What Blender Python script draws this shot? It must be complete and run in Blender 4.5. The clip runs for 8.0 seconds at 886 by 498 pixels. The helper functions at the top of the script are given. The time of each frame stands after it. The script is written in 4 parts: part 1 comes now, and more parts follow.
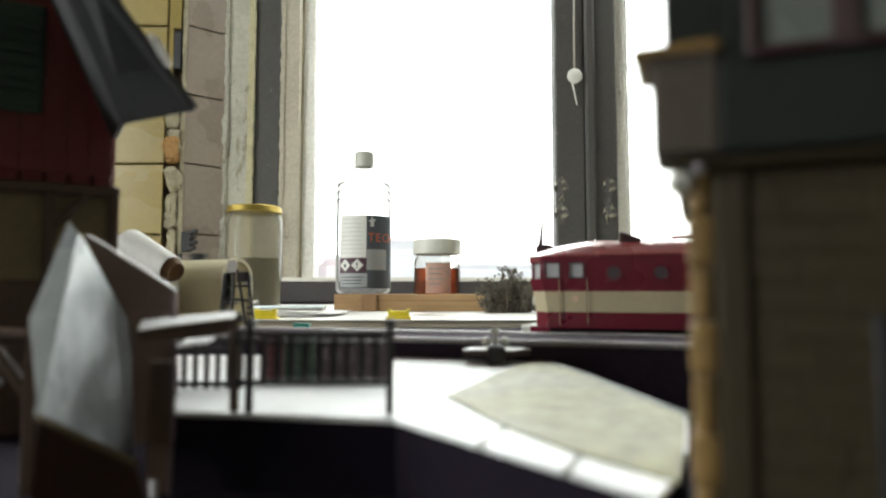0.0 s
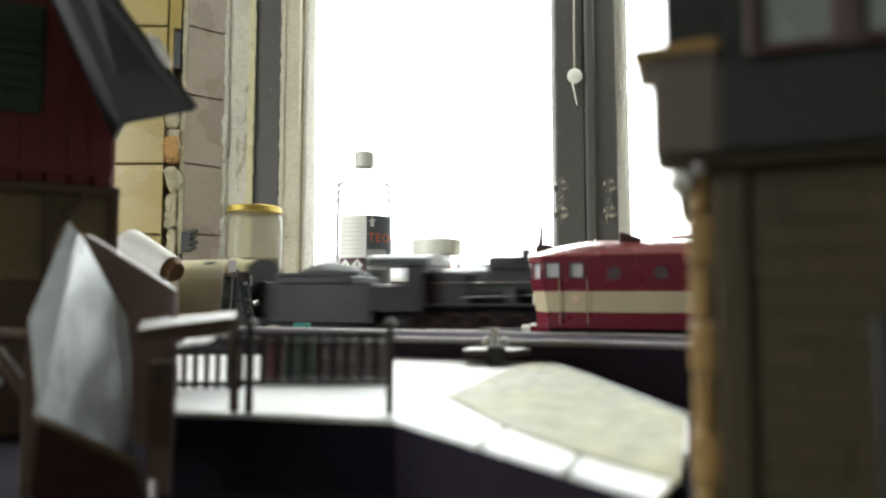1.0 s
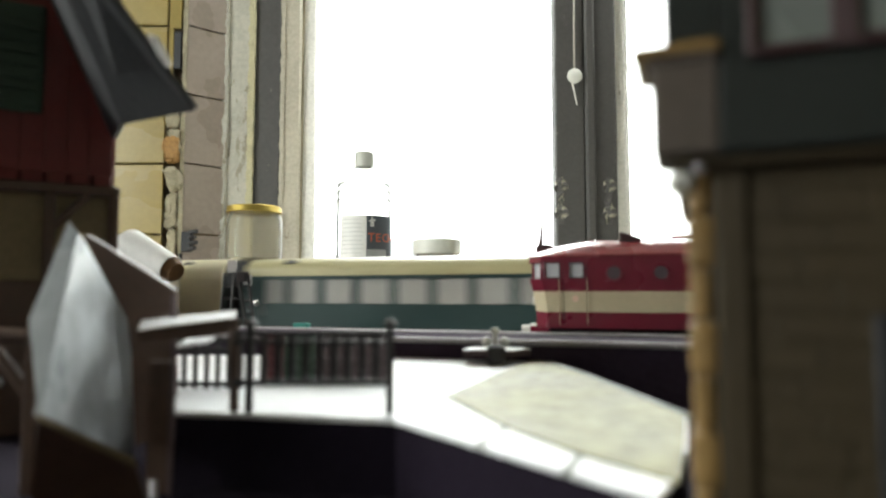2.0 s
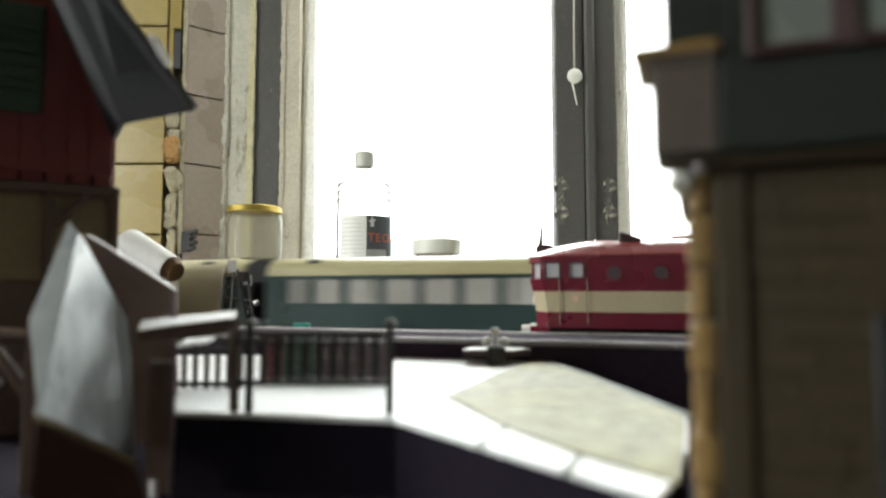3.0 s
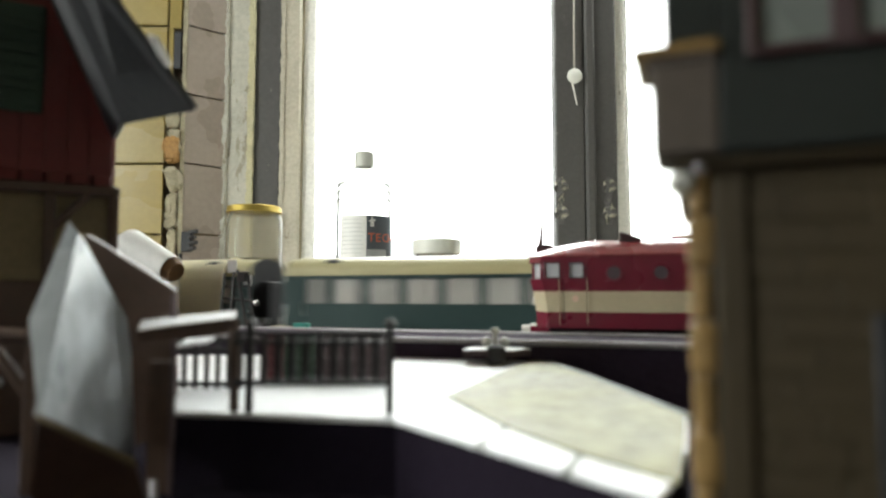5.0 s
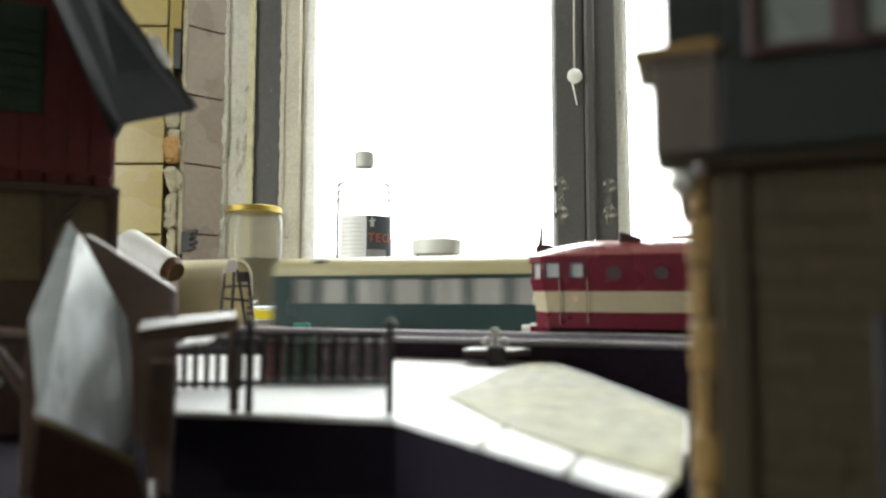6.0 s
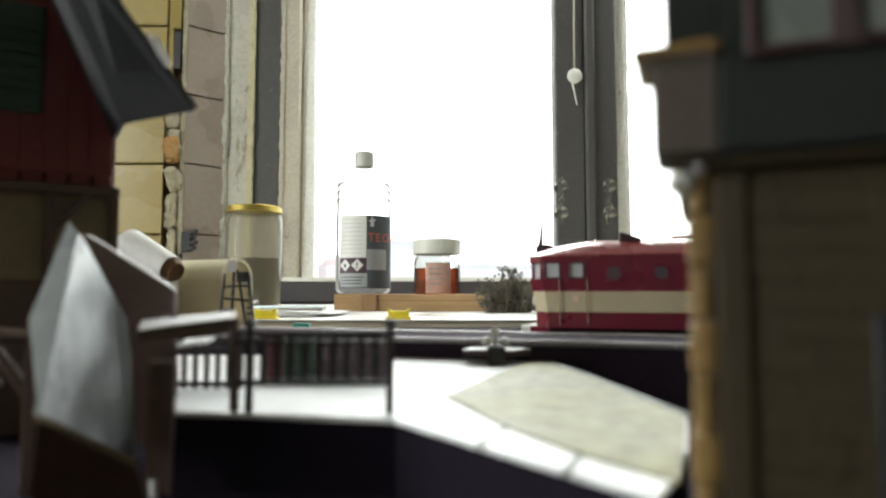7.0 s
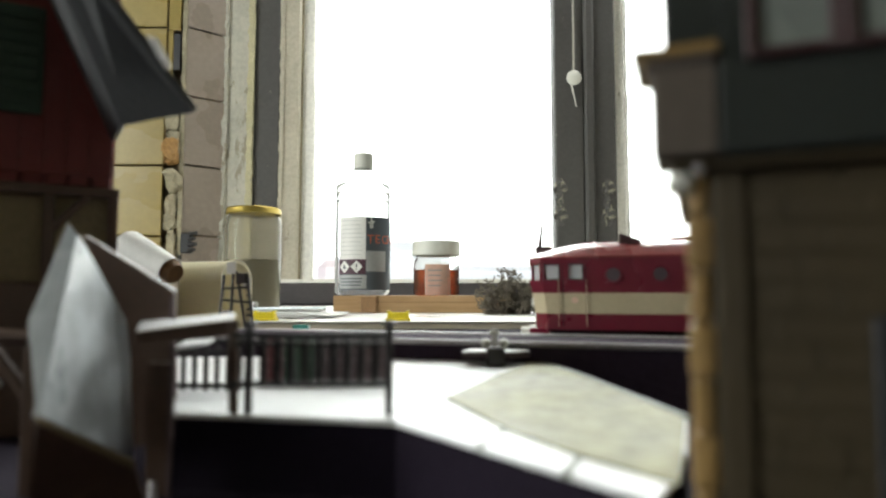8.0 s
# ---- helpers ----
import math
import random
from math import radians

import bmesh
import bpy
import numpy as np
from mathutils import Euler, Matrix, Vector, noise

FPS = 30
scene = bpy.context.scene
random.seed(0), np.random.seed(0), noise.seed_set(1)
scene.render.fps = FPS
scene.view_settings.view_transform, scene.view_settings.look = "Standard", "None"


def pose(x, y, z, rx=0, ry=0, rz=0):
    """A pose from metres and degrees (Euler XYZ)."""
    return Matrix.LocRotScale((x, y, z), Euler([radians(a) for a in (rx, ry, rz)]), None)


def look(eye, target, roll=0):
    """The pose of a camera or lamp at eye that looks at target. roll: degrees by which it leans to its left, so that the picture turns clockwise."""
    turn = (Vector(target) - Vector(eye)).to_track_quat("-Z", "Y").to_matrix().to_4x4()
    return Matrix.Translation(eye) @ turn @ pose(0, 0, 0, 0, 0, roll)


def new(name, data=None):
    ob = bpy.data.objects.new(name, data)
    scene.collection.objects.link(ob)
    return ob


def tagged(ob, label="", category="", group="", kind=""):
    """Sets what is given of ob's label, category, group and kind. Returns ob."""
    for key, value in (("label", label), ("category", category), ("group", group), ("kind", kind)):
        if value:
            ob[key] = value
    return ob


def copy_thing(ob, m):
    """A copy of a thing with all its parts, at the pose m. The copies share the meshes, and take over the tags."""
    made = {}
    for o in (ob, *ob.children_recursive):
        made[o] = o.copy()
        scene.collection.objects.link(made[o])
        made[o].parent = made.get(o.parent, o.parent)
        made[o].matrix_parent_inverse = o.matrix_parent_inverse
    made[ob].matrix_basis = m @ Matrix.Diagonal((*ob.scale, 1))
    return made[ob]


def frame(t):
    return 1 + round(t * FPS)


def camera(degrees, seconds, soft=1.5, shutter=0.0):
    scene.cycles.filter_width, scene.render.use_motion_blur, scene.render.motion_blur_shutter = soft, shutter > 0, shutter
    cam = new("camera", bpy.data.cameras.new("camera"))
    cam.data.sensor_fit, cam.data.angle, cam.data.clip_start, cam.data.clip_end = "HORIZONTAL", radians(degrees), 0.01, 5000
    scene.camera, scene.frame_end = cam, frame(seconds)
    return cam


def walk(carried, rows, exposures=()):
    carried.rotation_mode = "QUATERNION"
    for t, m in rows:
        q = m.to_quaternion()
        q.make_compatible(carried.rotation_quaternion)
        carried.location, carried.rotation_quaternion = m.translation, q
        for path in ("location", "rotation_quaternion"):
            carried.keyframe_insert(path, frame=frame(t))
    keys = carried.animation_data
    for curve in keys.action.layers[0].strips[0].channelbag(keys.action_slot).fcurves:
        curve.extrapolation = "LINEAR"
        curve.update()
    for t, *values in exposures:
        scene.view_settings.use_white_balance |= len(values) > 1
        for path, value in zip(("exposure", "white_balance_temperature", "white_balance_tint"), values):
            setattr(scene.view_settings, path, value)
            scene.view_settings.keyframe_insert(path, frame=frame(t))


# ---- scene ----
cam = camera(70, 8.0, soft=2.3, shutter=0.8)
EYE = 0.031          # height of the lens over the layout's ground, metres
still = look((0, 0, EYE), (0, 1, EYE + 0.0705))
nudge = look((0, 0, EYE), (0.0010, 1, EYE + 0.0730))
walk(cam, [(0, still), (7.8, still), (7.9, nudge), (8.0, nudge)], exposures=[(0, 0.33, 6680, 4), (0.5, 0.34, 6680, 4), (0.7, 0.42, 6680, 4), (0.9, 0.56, 6680, 4), (1.2, 0.6, 6680, 4), (6.5, 0.6, 6680, 4), (6.75, 0.43, 6680, 4), (8.0, 0.42, 6680, 4)])
cam.data.dof.use_dof = True
cam.data.dof.focus_distance = 0.9
cam.data.dof.aperture_fstop = 18

# ---- light: overcast sky, seen through the window ----
world = bpy.data.worlds.new("overcast")
scene.world = world
world.use_nodes = True
wn = world.node_tree.nodes
sky = wn.new("ShaderNodeTexSky")
sky.sky_type = "NISHITA"
sky.sun_disc = False
sky.sun_elevation = radians(42)
sky.sun_rotation = radians(-4)
wn["Background"].inputs["Strength"].default_value = 0.15
world.node_tree.links.new(sky.outputs[0], wn["Background"].inputs["Color"])
sun = bpy.data.lights.new("sun", "SUN")
sun.energy, sun.angle, sun.color = 4.6, radians(25), (1, 0.97, 0.92)
new("sun", sun).matrix_world = look((-0.2, 3.0, 2.7), (0, 0, 0))


def window_light(name, eye, target, w, h, watts):
    lamp = bpy.data.lights.new(name, "AREA")
    lamp.shape, lamp.size, lamp.size_y, lamp.energy, lamp.color = "RECTANGLE", w, h, watts, (0.95, 0.98, 1.0)
    new(name, lamp).matrix_world = look(eye, target)


# added fill for sill and tiles, from an unseen opening in the side wall
window_light("side_fill_light", (-1.94, -0.1, 0.75), (-0.3, 1.0, 0.2), 0.65, 1.1, 23)
# skylight in the upper part of the main window's two casements
window_light("window_light", (-0.02, 1.44, 1.08), (0, 0, 0.0), 0.54, 0.62, 11)
window_light("window_light", (0.72, 1.44, 1.08), (0.3, 0, 0.0), 0.54, 0.62, 11)


# ---- materials ----
def mat(name, base, rough=0.6, metal=0.0, vary=0.18, scale=60.0, stain=8.0, bump=0.15, tint=None, per_object=0.0, coat=0.0, spec=0.5):
    m = bpy.data.materials.new(name)
    m.use_nodes = True
    n, l = m.node_tree.nodes, m.node_tree.links
    b = n["Principled BSDF"]
    co = n.new("ShaderNodeTexCoord")
    fine, big = n.new("ShaderNodeTexNoise"), n.new("ShaderNodeTexNoise")
    for t, s, d in ((fine, scale, 6), (big, stain, 3)):
        t.inputs["Scale"].default_value, t.inputs["Detail"].default_value = s, d
        l.new(co.outputs["Object"], t.inputs["Vector"])
    add = n.new("ShaderNodeMath")
    add.operation = "ADD"
    l.new(fine.outputs[0], add.inputs[0])
    l.new(big.outputs[0], add.inputs[1])
    src = add.outputs[0]
    if per_object:
        info, mul, add2 = n.new("ShaderNodeObjectInfo"), n.new("ShaderNodeMath"), n.new("ShaderNodeMath")
        mul.operation = "MULTIPLY_ADD"
        mul.inputs[1].default_value, mul.inputs[2].default_value = per_object, -per_object / 2
        l.new(info.outputs["Random"], mul.inputs[0])
        l.new(src, add2.inputs[0])
        l.new(mul.outputs[0], add2.inputs[1])
        src = add2.outputs[0]
    ramp = n.new("ShaderNodeMapRange")
    ramp.inputs[1].default_value, ramp.inputs[2].default_value = 0.65, 1.35
    l.new(src, ramp.inputs[0])
    mix = n.new("ShaderNodeMix")
    mix.data_type = "RGBA"
    lo = [c * (1 - vary) for c in base]
    hi = tint or [min(1, c * (1 + vary)) for c in base]
    mix.inputs[6].default_value, mix.inputs[7].default_value = (*lo, 1), (*hi, 1)
    l.new(ramp.outputs[0], mix.inputs[0])
    l.new(mix.outputs[2], b.inputs["Base Color"])
    rr = n.new("ShaderNodeMapRange")
    rr.inputs[1].default_value, rr.inputs[2].default_value = 0.35, 0.65
    rr.inputs[3].default_value, rr.inputs[4].default_value = max(0.02, rough - 0.08), min(1, rough + 0.08)
    l.new(big.outputs[0], rr.inputs[0])
    l.new(rr.outputs[0], b.inputs["Roughness"])
    b.inputs["Metallic"].default_value = metal
    b.inputs["Coat Weight"].default_value = coat
    b.inputs["Specular IOR Level"].default_value = spec
    if bump:
        bp = n.new("ShaderNodeBump")
        bp.inputs["Strength"].default_value, bp.inputs["Distance"].default_value = bump, 0.0006
        l.new(fine.outputs[0], bp.inputs["Height"])
        l.new(bp.outputs[0], b.inputs["Normal"])
    return m


def flaking(name, paint, under, scale, cut, rough=0.6):
    """Old paint that has come off in islands."""
    m = mat(name, paint, rough, scale=120, stain=9, bump=0.3)
    n, l = m.node_tree.nodes, m.node_tree.links
    co = n.new("ShaderNodeTexCoord")
    mp = n.new("ShaderNodeMapping")
    mp.inputs["Scale"].default_value = (1, 1, 0.45)
    t = n.new("ShaderNodeTexNoise")
    t.inputs["Scale"].default_value, t.inputs["Detail"].default_value, t.inputs["Roughness"].default_value = scale, 8, 0.65
    l.new(co.outputs["Object"], mp.inputs[0])
    l.new(mp.outputs[0], t.inputs["Vector"])
    step = n.new("ShaderNodeMapRange")
    step.inputs[1].default_value, step.inputs[2].default_value = cut, cut + 0.03
    l.new(t.outputs[0], step.inputs[0])
    b = n["Principled BSDF"]
    old = b.inputs["Base Color"].links[0].from_socket
    mix = n.new("ShaderNodeMix")
    mix.data_type = "RGBA"
    mix.inputs[7].default_value = (*under, 1)
    l.new(step.outputs[0], mix.inputs[0])
    l.new(old, mix.inputs[6])
    l.new(mix.outputs[2], b.inputs["Base Color"])
    bp = n.new("ShaderNodeBump")
    bp.invert = True
    bp.inputs["Strength"].default_value, bp.inputs["Distance"].default_value = 0.8, 0.0015
    l.new(step.outputs[0], bp.inputs["Height"])
    l.new(b.inputs["Normal"].links[0].from_socket, bp.inputs["Normal"])
    l.new(bp.outputs[0], b.inputs["Normal"])
    return m


def grained(name, a, c, axis=0, scale=30.0, rough=0.55):
    """Wood with its grain along one axis."""
    m = bpy.data.materials.new(name)
    m.use_nodes = True
    n, l = m.node_tree.nodes, m.node_tree.links
    b = n["Principled BSDF"]
    co, mp, t, w = n.new("ShaderNodeTexCoord"), n.new("ShaderNodeMapping"), n.new("ShaderNodeTexNoise"), n.new("ShaderNodeTexNoise")
    s = [scale * 8] * 3
    s[axis] = scale * 0.5
    mp.inputs["Scale"].default_value = s
    l.new(co.outputs["Object"], mp.inputs[0])
    l.new(mp.outputs[0], t.inputs["Vector"])
    t.inputs["Scale"].default_value, t.inputs["Detail"].default_value = 1.0, 6
    w.inputs["Scale"].default_value = 14
    l.new(co.outputs["Object"], w.inputs["Vector"])
    add, ramp, mix = n.new("ShaderNodeMath"), n.new("ShaderNodeMapRange"), n.new("ShaderNodeMix")
    l.new(t.outputs[0], add.inputs[0])
    l.new(w.outputs[0], add.inputs[1])
    ramp.inputs[1].default_value, ramp.inputs[2].default_value = 0.7, 1.3
    l.new(add.outputs[0], ramp.inputs[0])
    mix.data_type = "RGBA"
    mix.inputs[6].default_value, mix.inputs[7].default_value = (*a, 1), (*c, 1)
    l.new(ramp.outputs[0], mix.inputs[0])
    l.new(mix.outputs[2], b.inputs["Base Color"])
    b.inputs["Roughness"].default_value = rough
    bp = n.new("ShaderNodeBump")
    bp.inputs["Strength"].default_value, bp.inputs["Distance"].default_value = 0.3, 0.0005
    l.new(t.outputs[0], bp.inputs["Height"])
    l.new(bp.outputs[0], b.inputs["Normal"])
    return m


def clear(name, colour, rough=0.02, body=0.0, milk=(0.8, 0.8, 0.8), ior=1.45):
    """Thin clear glass or plastic: see-through, with gloss and a share of haze."""
    m = bpy.data.materials.new(name)
    m.use_nodes = True
    n, l = m.node_tree.nodes, m.node_tree.links
    n.remove(n["Principled BSDF"])
    tr, gl, df, fr = n.new("ShaderNodeBsdfTransparent"), n.new("ShaderNodeBsdfGlossy"), n.new("ShaderNodeBsdfTranslucent"), n.new("ShaderNodeFresnel")
    dd, half = n.new("ShaderNodeBsdfDiffuse"), n.new("ShaderNodeMixShader")
    tr.inputs[0].default_value = (*colour, 1)
    df.inputs[0].default_value = (*milk, 1)
    dd.inputs[0].default_value = (*milk, 1)
    gl.inputs["Roughness"].default_value = rough
    fr.inputs[0].default_value = ior
    a, b = n.new("ShaderNodeMixShader"), n.new("ShaderNodeMixShader")
    noise_t, mr = n.new("ShaderNodeTexNoise"), n.new("ShaderNodeMapRange")
    noise_t.inputs["Scale"].default_value = 90
    mr.inputs[3].default_value, mr.inputs[4].default_value = body * 0.7, min(1, body * 1.3)
    l.new(noise_t.outputs[0], mr.inputs[0])
    l.new(mr.outputs[0], a.inputs[0])
    l.new(df.outputs[0], half.inputs[1])
    l.new(dd.outputs[0], half.inputs[2])
    l.new(tr.outputs[0], a.inputs[1])
    l.new(half.outputs[0], a.inputs[2])
    l.new(fr.outputs[0], b.inputs[0])
    l.new(a.outputs[0], b.inputs[1])
    l.new(gl.outputs[0], b.inputs[2])
    l.new(b.outputs[0], n["Material Output"].inputs[0])
    return m


def glowing(name, colour, strength):
    m = bpy.data.materials.new(name)
    m.use_nodes = True
    b = m.node_tree.nodes["Principled BSDF"]
    b.inputs["Emission Color"].default_value = (*colour, 1)
    b.inputs["Emission Strength"].default_value = strength
    return m


M = dict(
    felt=mat("felt", (0.014, 0.010, 0.018), 0.95, scale=900, stain=30, bump=0.5, spec=0.12),
    card=mat("white_card", (0.82, 0.83, 0.84), 0.42, vary=0.06, scale=300, stain=25, bump=0.05),
    paver=mat("paver", (0.25, 0.235, 0.13), 0.55, vary=0.5, scale=300, stain=45, bump=0.5, spec=0.3),
    edge=mat("kerb_concrete", (0.3, 0.28, 0.29), 0.45, scale=800, stain=60),
    deck=mat("dark_platform", (0.042, 0.03, 0.046), 0.92, scale=700, stain=50, spec=0.1),
    ballast=mat("ballast", (0.11, 0.09, 0.085), 0.95, vary=0.5, scale=1200, stain=60, bump=1.0),
    rail=mat("rail_steel", (0.5, 0.48, 0.46), 0.3, 1.0, scale=900, stain=40),
    sleeper=mat("sleeper", (0.06, 0.04, 0.03), 0.7, scale=900, stain=90, per_object=0.4),
    plastic=mat("black_plastic", (0.018, 0.016, 0.016), 0.45, scale=700, stain=60),
    brown=mat("brown_plastic", (0.078, 0.043, 0.027), 0.42, scale=600, stain=60),
    tan=mat("tan_plaster", (0.2, 0.15, 0.08), 0.7, scale=900, stain=50, bump=0.4),
    redwall=mat("red_planks", (0.14, 0.018, 0.015), 0.55, scale=700, stain=50),
    shutter=mat("green_shutter", (0.025, 0.05, 0.03), 0.6, scale=600, stain=60),
    slate=mat("slate_roof", (0.045, 0.047, 0.05), 0.55, scale=600, stain=40, bump=0.4),
    greyboard=mat("grey_board", (0.42, 0.45, 0.47), 0.35, vary=0.25, scale=260, stain=45, bump=0.1),
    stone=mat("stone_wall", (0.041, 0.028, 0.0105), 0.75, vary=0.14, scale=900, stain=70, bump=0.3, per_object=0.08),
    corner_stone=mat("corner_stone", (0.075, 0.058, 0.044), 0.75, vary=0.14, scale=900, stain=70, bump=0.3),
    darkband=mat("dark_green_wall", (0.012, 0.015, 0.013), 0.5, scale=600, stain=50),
    quoin=mat("ochre_quoin", (0.24, 0.145, 0.045), 0.6, scale=900, stain=80, bump=0.5, per_object=0.4),
    locored=mat("loco_red", (0.14, 0.011, 0.026), 0.3, vary=0.1, scale=500, stain=40, bump=0.05, coat=0.3),
    locoroof=mat("loco_roof_red", (0.26, 0.05, 0.055), 0.3, vary=0.15, scale=500, stain=40, bump=0.05, coat=1.0),
    cream=mat("cream_paint", (0.52, 0.45, 0.3), 0.4, vary=0.08, scale=500, stain=40, bump=0.05),
    chassis=mat("chassis_black", (0.012, 0.012, 0.014), 0.5, scale=600, stain=50),
    engine=mat("engine_black", (0.03, 0.033, 0.036), 0.42, vary=0.3, scale=500, stain=40, bump=0.1),
    coal=mat("coal", (0.012, 0.012, 0.012), 0.5, vary=0.5, scale=1500, stain=200, bump=1.0),
    wheelred=mat("wheel_red", (0.035, 0.012, 0.013), 0.5, scale=600, stain=60),
    coach=mat("coach_green", (0.026, 0.056, 0.053), 0.4, vary=0.12, scale=500, stain=30, bump=0.05),
    coachroof=mat("coach_roof", (0.44, 0.4, 0.22), 0.42, vary=0.1, scale=400, stain=30, bump=0.05),
    bellows=mat("bellows", (0.02, 0.02, 0.022), 0.8, scale=500, stain=60),
    tunnel=mat("tunnel_card", (0.7, 0.65, 0.47), 0.6, vary=0.07, scale=500, stain=30, bump=0.1),
    yellow=mat("yellow_plastic", (0.75, 0.6, 0.03), 0.35, vary=0.08, scale=300, stain=40, bump=0.05),
    teal=mat("teal_plastic", (0.05, 0.35, 0.28), 0.4, scale=300, stain=40),
    brass=mat("brass_lid", (0.36, 0.27, 0.07), 0.48, 1.0, vary=0.1, scale=200, stain=40, bump=0.05),
    white=mat("white_plastic", (0.62, 0.62, 0.56), 0.45, vary=0.06, scale=200, stain=20, bump=0.05),
    paper=mat("paper", (0.72, 0.71, 0.68), 0.7, vary=0.08, scale=300, stain=40, bump=0.1),
    label_dark=mat("label_dark", (0.065, 0.08, 0.095), 0.5, vary=0.1, scale=300, stain=40, bump=0.05),
    label_grey=mat("label_grey", (0.35, 0.36, 0.36), 0.5, vary=0.1, scale=300, stain=40, bump=0.05),
    label_orange=mat("label_orange", (0.6, 0.12, 0.05), 0.5, vary=0.1, scale=300, stain=40, bump=0.05),
    label_wine=mat("label_wine", (0.06, 0.02, 0.035), 0.5, vary=0.1, scale=300, stain=40, bump=0.05),
    label_pink=mat("label_pink", (0.74, 0.53, 0.43), 0.6, vary=0.12, scale=300, stain=60, bump=0.1),
    pine=grained("pine", (0.34, 0.2, 0.09), (0.5, 0.32, 0.16), 0),
    pine_end=mat("pine_end", (0.3, 0.17, 0.08), 0.6, scale=300, stain=60),
    board=grained("board", (0.52, 0.45, 0.34), (0.66, 0.6, 0.48), 0, rough=0.35),
    board_top=mat("board_top", (0.72, 0.71, 0.66), 0.35, vary=0.08, scale=150, stain=12),
    moss=mat("dry_moss", (0.13, 0.11, 0.085), 0.9, vary=0.4, scale=900, stain=90),
    tile=mat("yellow_tile", (0.31, 0.235, 0.082), 0.28, vary=0.1, scale=90, stain=7, bump=0.06, per_object=0.35, coat=0.3),
    tile_side=mat("pinkish_tile", (0.27, 0.22, 0.18), 0.32, vary=0.12, scale=90, stain=9, bump=0.08, per_object=0.3),
    grout=mat("grout", (0.24, 0.18, 0.1), 0.9, vary=0.3, scale=200, stain=20, bump=0.6),
    plaster=mat("raw_plaster", (0.33, 0.29, 0.2), 0.9, vary=0.25, scale=180, stain=25, bump=0.9),
    peel=flaking("peeling_wall", (0.44, 0.42, 0.35), (0.28, 0.25, 0.18), 24, 0.56),
    frame_grey=flaking("grey_frame_paint", (0.066, 0.062, 0.058), (0.3, 0.28, 0.23), 30, 0.68),
    frame_beige=flaking("beige_frame_paint", (0.46, 0.42, 0.33), (0.26, 0.22, 0.16), 34, 0.66),
    hinge_paint=flaking("flaking_hinge_paint", (0.09, 0.085, 0.08), (0.27, 0.25, 0.19), 75, 0.53),
    frame_white=flaking("white_frame_paint", (0.74, 0.72, 0.66), (0.3, 0.26, 0.19), 34, 0.655),
    rail_dark=mat("dark_rail_paint", (0.055, 0.048, 0.05), 0.5, scale=150, stain=15),
    putty=mat("putty", (0.36, 0.2, 0.07), 0.8, vary=0.3, scale=150, stain=40, bump=0.6),
    wallpaint=mat("wall_paint", (0.36, 0.35, 0.3), 0.8, scale=60, stain=3, bump=0.2),
    floorwood=grained("floor_wood", (0.17, 0.12, 0.07), (0.24, 0.18, 0.11), 1, scale=6),
    steel=mat("steel", (0.55, 0.54, 0.52), 0.35, 1.0, scale=300, stain=40),
    cord=mat("cord", (0.4, 0.38, 0.33), 0.9, scale=900, stain=60),
    glass=clear("window_glass", (0.97, 0.98, 0.98), 0.02, 0.015),
    # Clearer than the body's plastic, so the shoulder washes out as if overexposed.
    pet_washed_out=clear("washed_out_clear_plastic", (0.985, 0.99, 0.99), 0.3, 0.02, (0.9, 0.9, 0.9), 1.06),
    pet=clear("clear_plastic", (0.96, 0.97, 0.97), 0.35, 0.08, (0.9, 0.9, 0.9), 1.12),
    jarclear=clear("clear_jar_glass", (0.93, 0.94, 0.92), 0.05, 0.08, (0.6, 0.58, 0.5), 1.08),
    print=mat("fine_print", (0.5, 0.5, 0.48), 0.7, vary=0.1, scale=300, stain=60, bump=0),
    jarglass=clear("jar_glass", (0.8, 0.79, 0.72), 0.05, 0.34, (0.5, 0.46, 0.37), 1.15),
    dust=clear("dusty_glass", (0.6, 0.57, 0.5), 0.3, 0.75, (0.27, 0.25, 0.19), 1.1),
    brew=clear("red_liquid", (0.62, 0.27, 0.15), 0.05, 0.2, (0.6, 0.16, 0.06), 1.2),
    pane=clear("coach_pane", (0.93, 0.93, 0.92), 0.1, 0.45, (0.85, 0.84, 0.8), 1.2),
    locopane=clear("loco_pane", (0.97, 0.98, 0.99), 0.1, 0.85, (0.95, 0.96, 0.98), 1.2),
    # Pale grey base stands in for the reflection in the upper panes.
    upper_pane=mat("upper_pane", (0.16, 0.175, 0.16), 0.3, vary=0.15, scale=200, stain=40, bump=0),
    # Grey-green for the shade beside the paving, and for the yard's joints.
    dark_strip=mat("shade_and_joint_grey", (0.1, 0.11, 0.085), 0.6, vary=0.3, scale=800, stain=70, bump=0.4),
    # The light on the hoist's right edges, mixed into a paler brown.
    lit_brown=mat("lit_brown_edge", (0.1, 0.066, 0.066), 0.5, scale=600, stain=60),
    goods=mat("dull_goods", (0.075, 0.05, 0.055), 0.7, vary=0.25, scale=500, stain=90),
    goods_red=mat("dull_red_goods", (0.09, 0.018, 0.02), 0.7, vary=0.25, scale=500, stain=90),
    bluepaper=mat("blue_paper", (0.62, 0.7, 0.75), 0.6, vary=0.12, scale=300, stain=40, bump=0.1),
    cardboard=mat("brown_cardboard", (0.17, 0.09, 0.035), 0.8, vary=0.25, scale=300, stain=60, bump=0.3),
    porthole=mat("porthole", (0.09, 0.07, 0.08), 0.2, scale=300, stain=60, bump=0),
    ridge=mat("old_cream_paint", (0.47, 0.43, 0.27), 0.7, vary=0.2, scale=200, stain=30, bump=0.8),
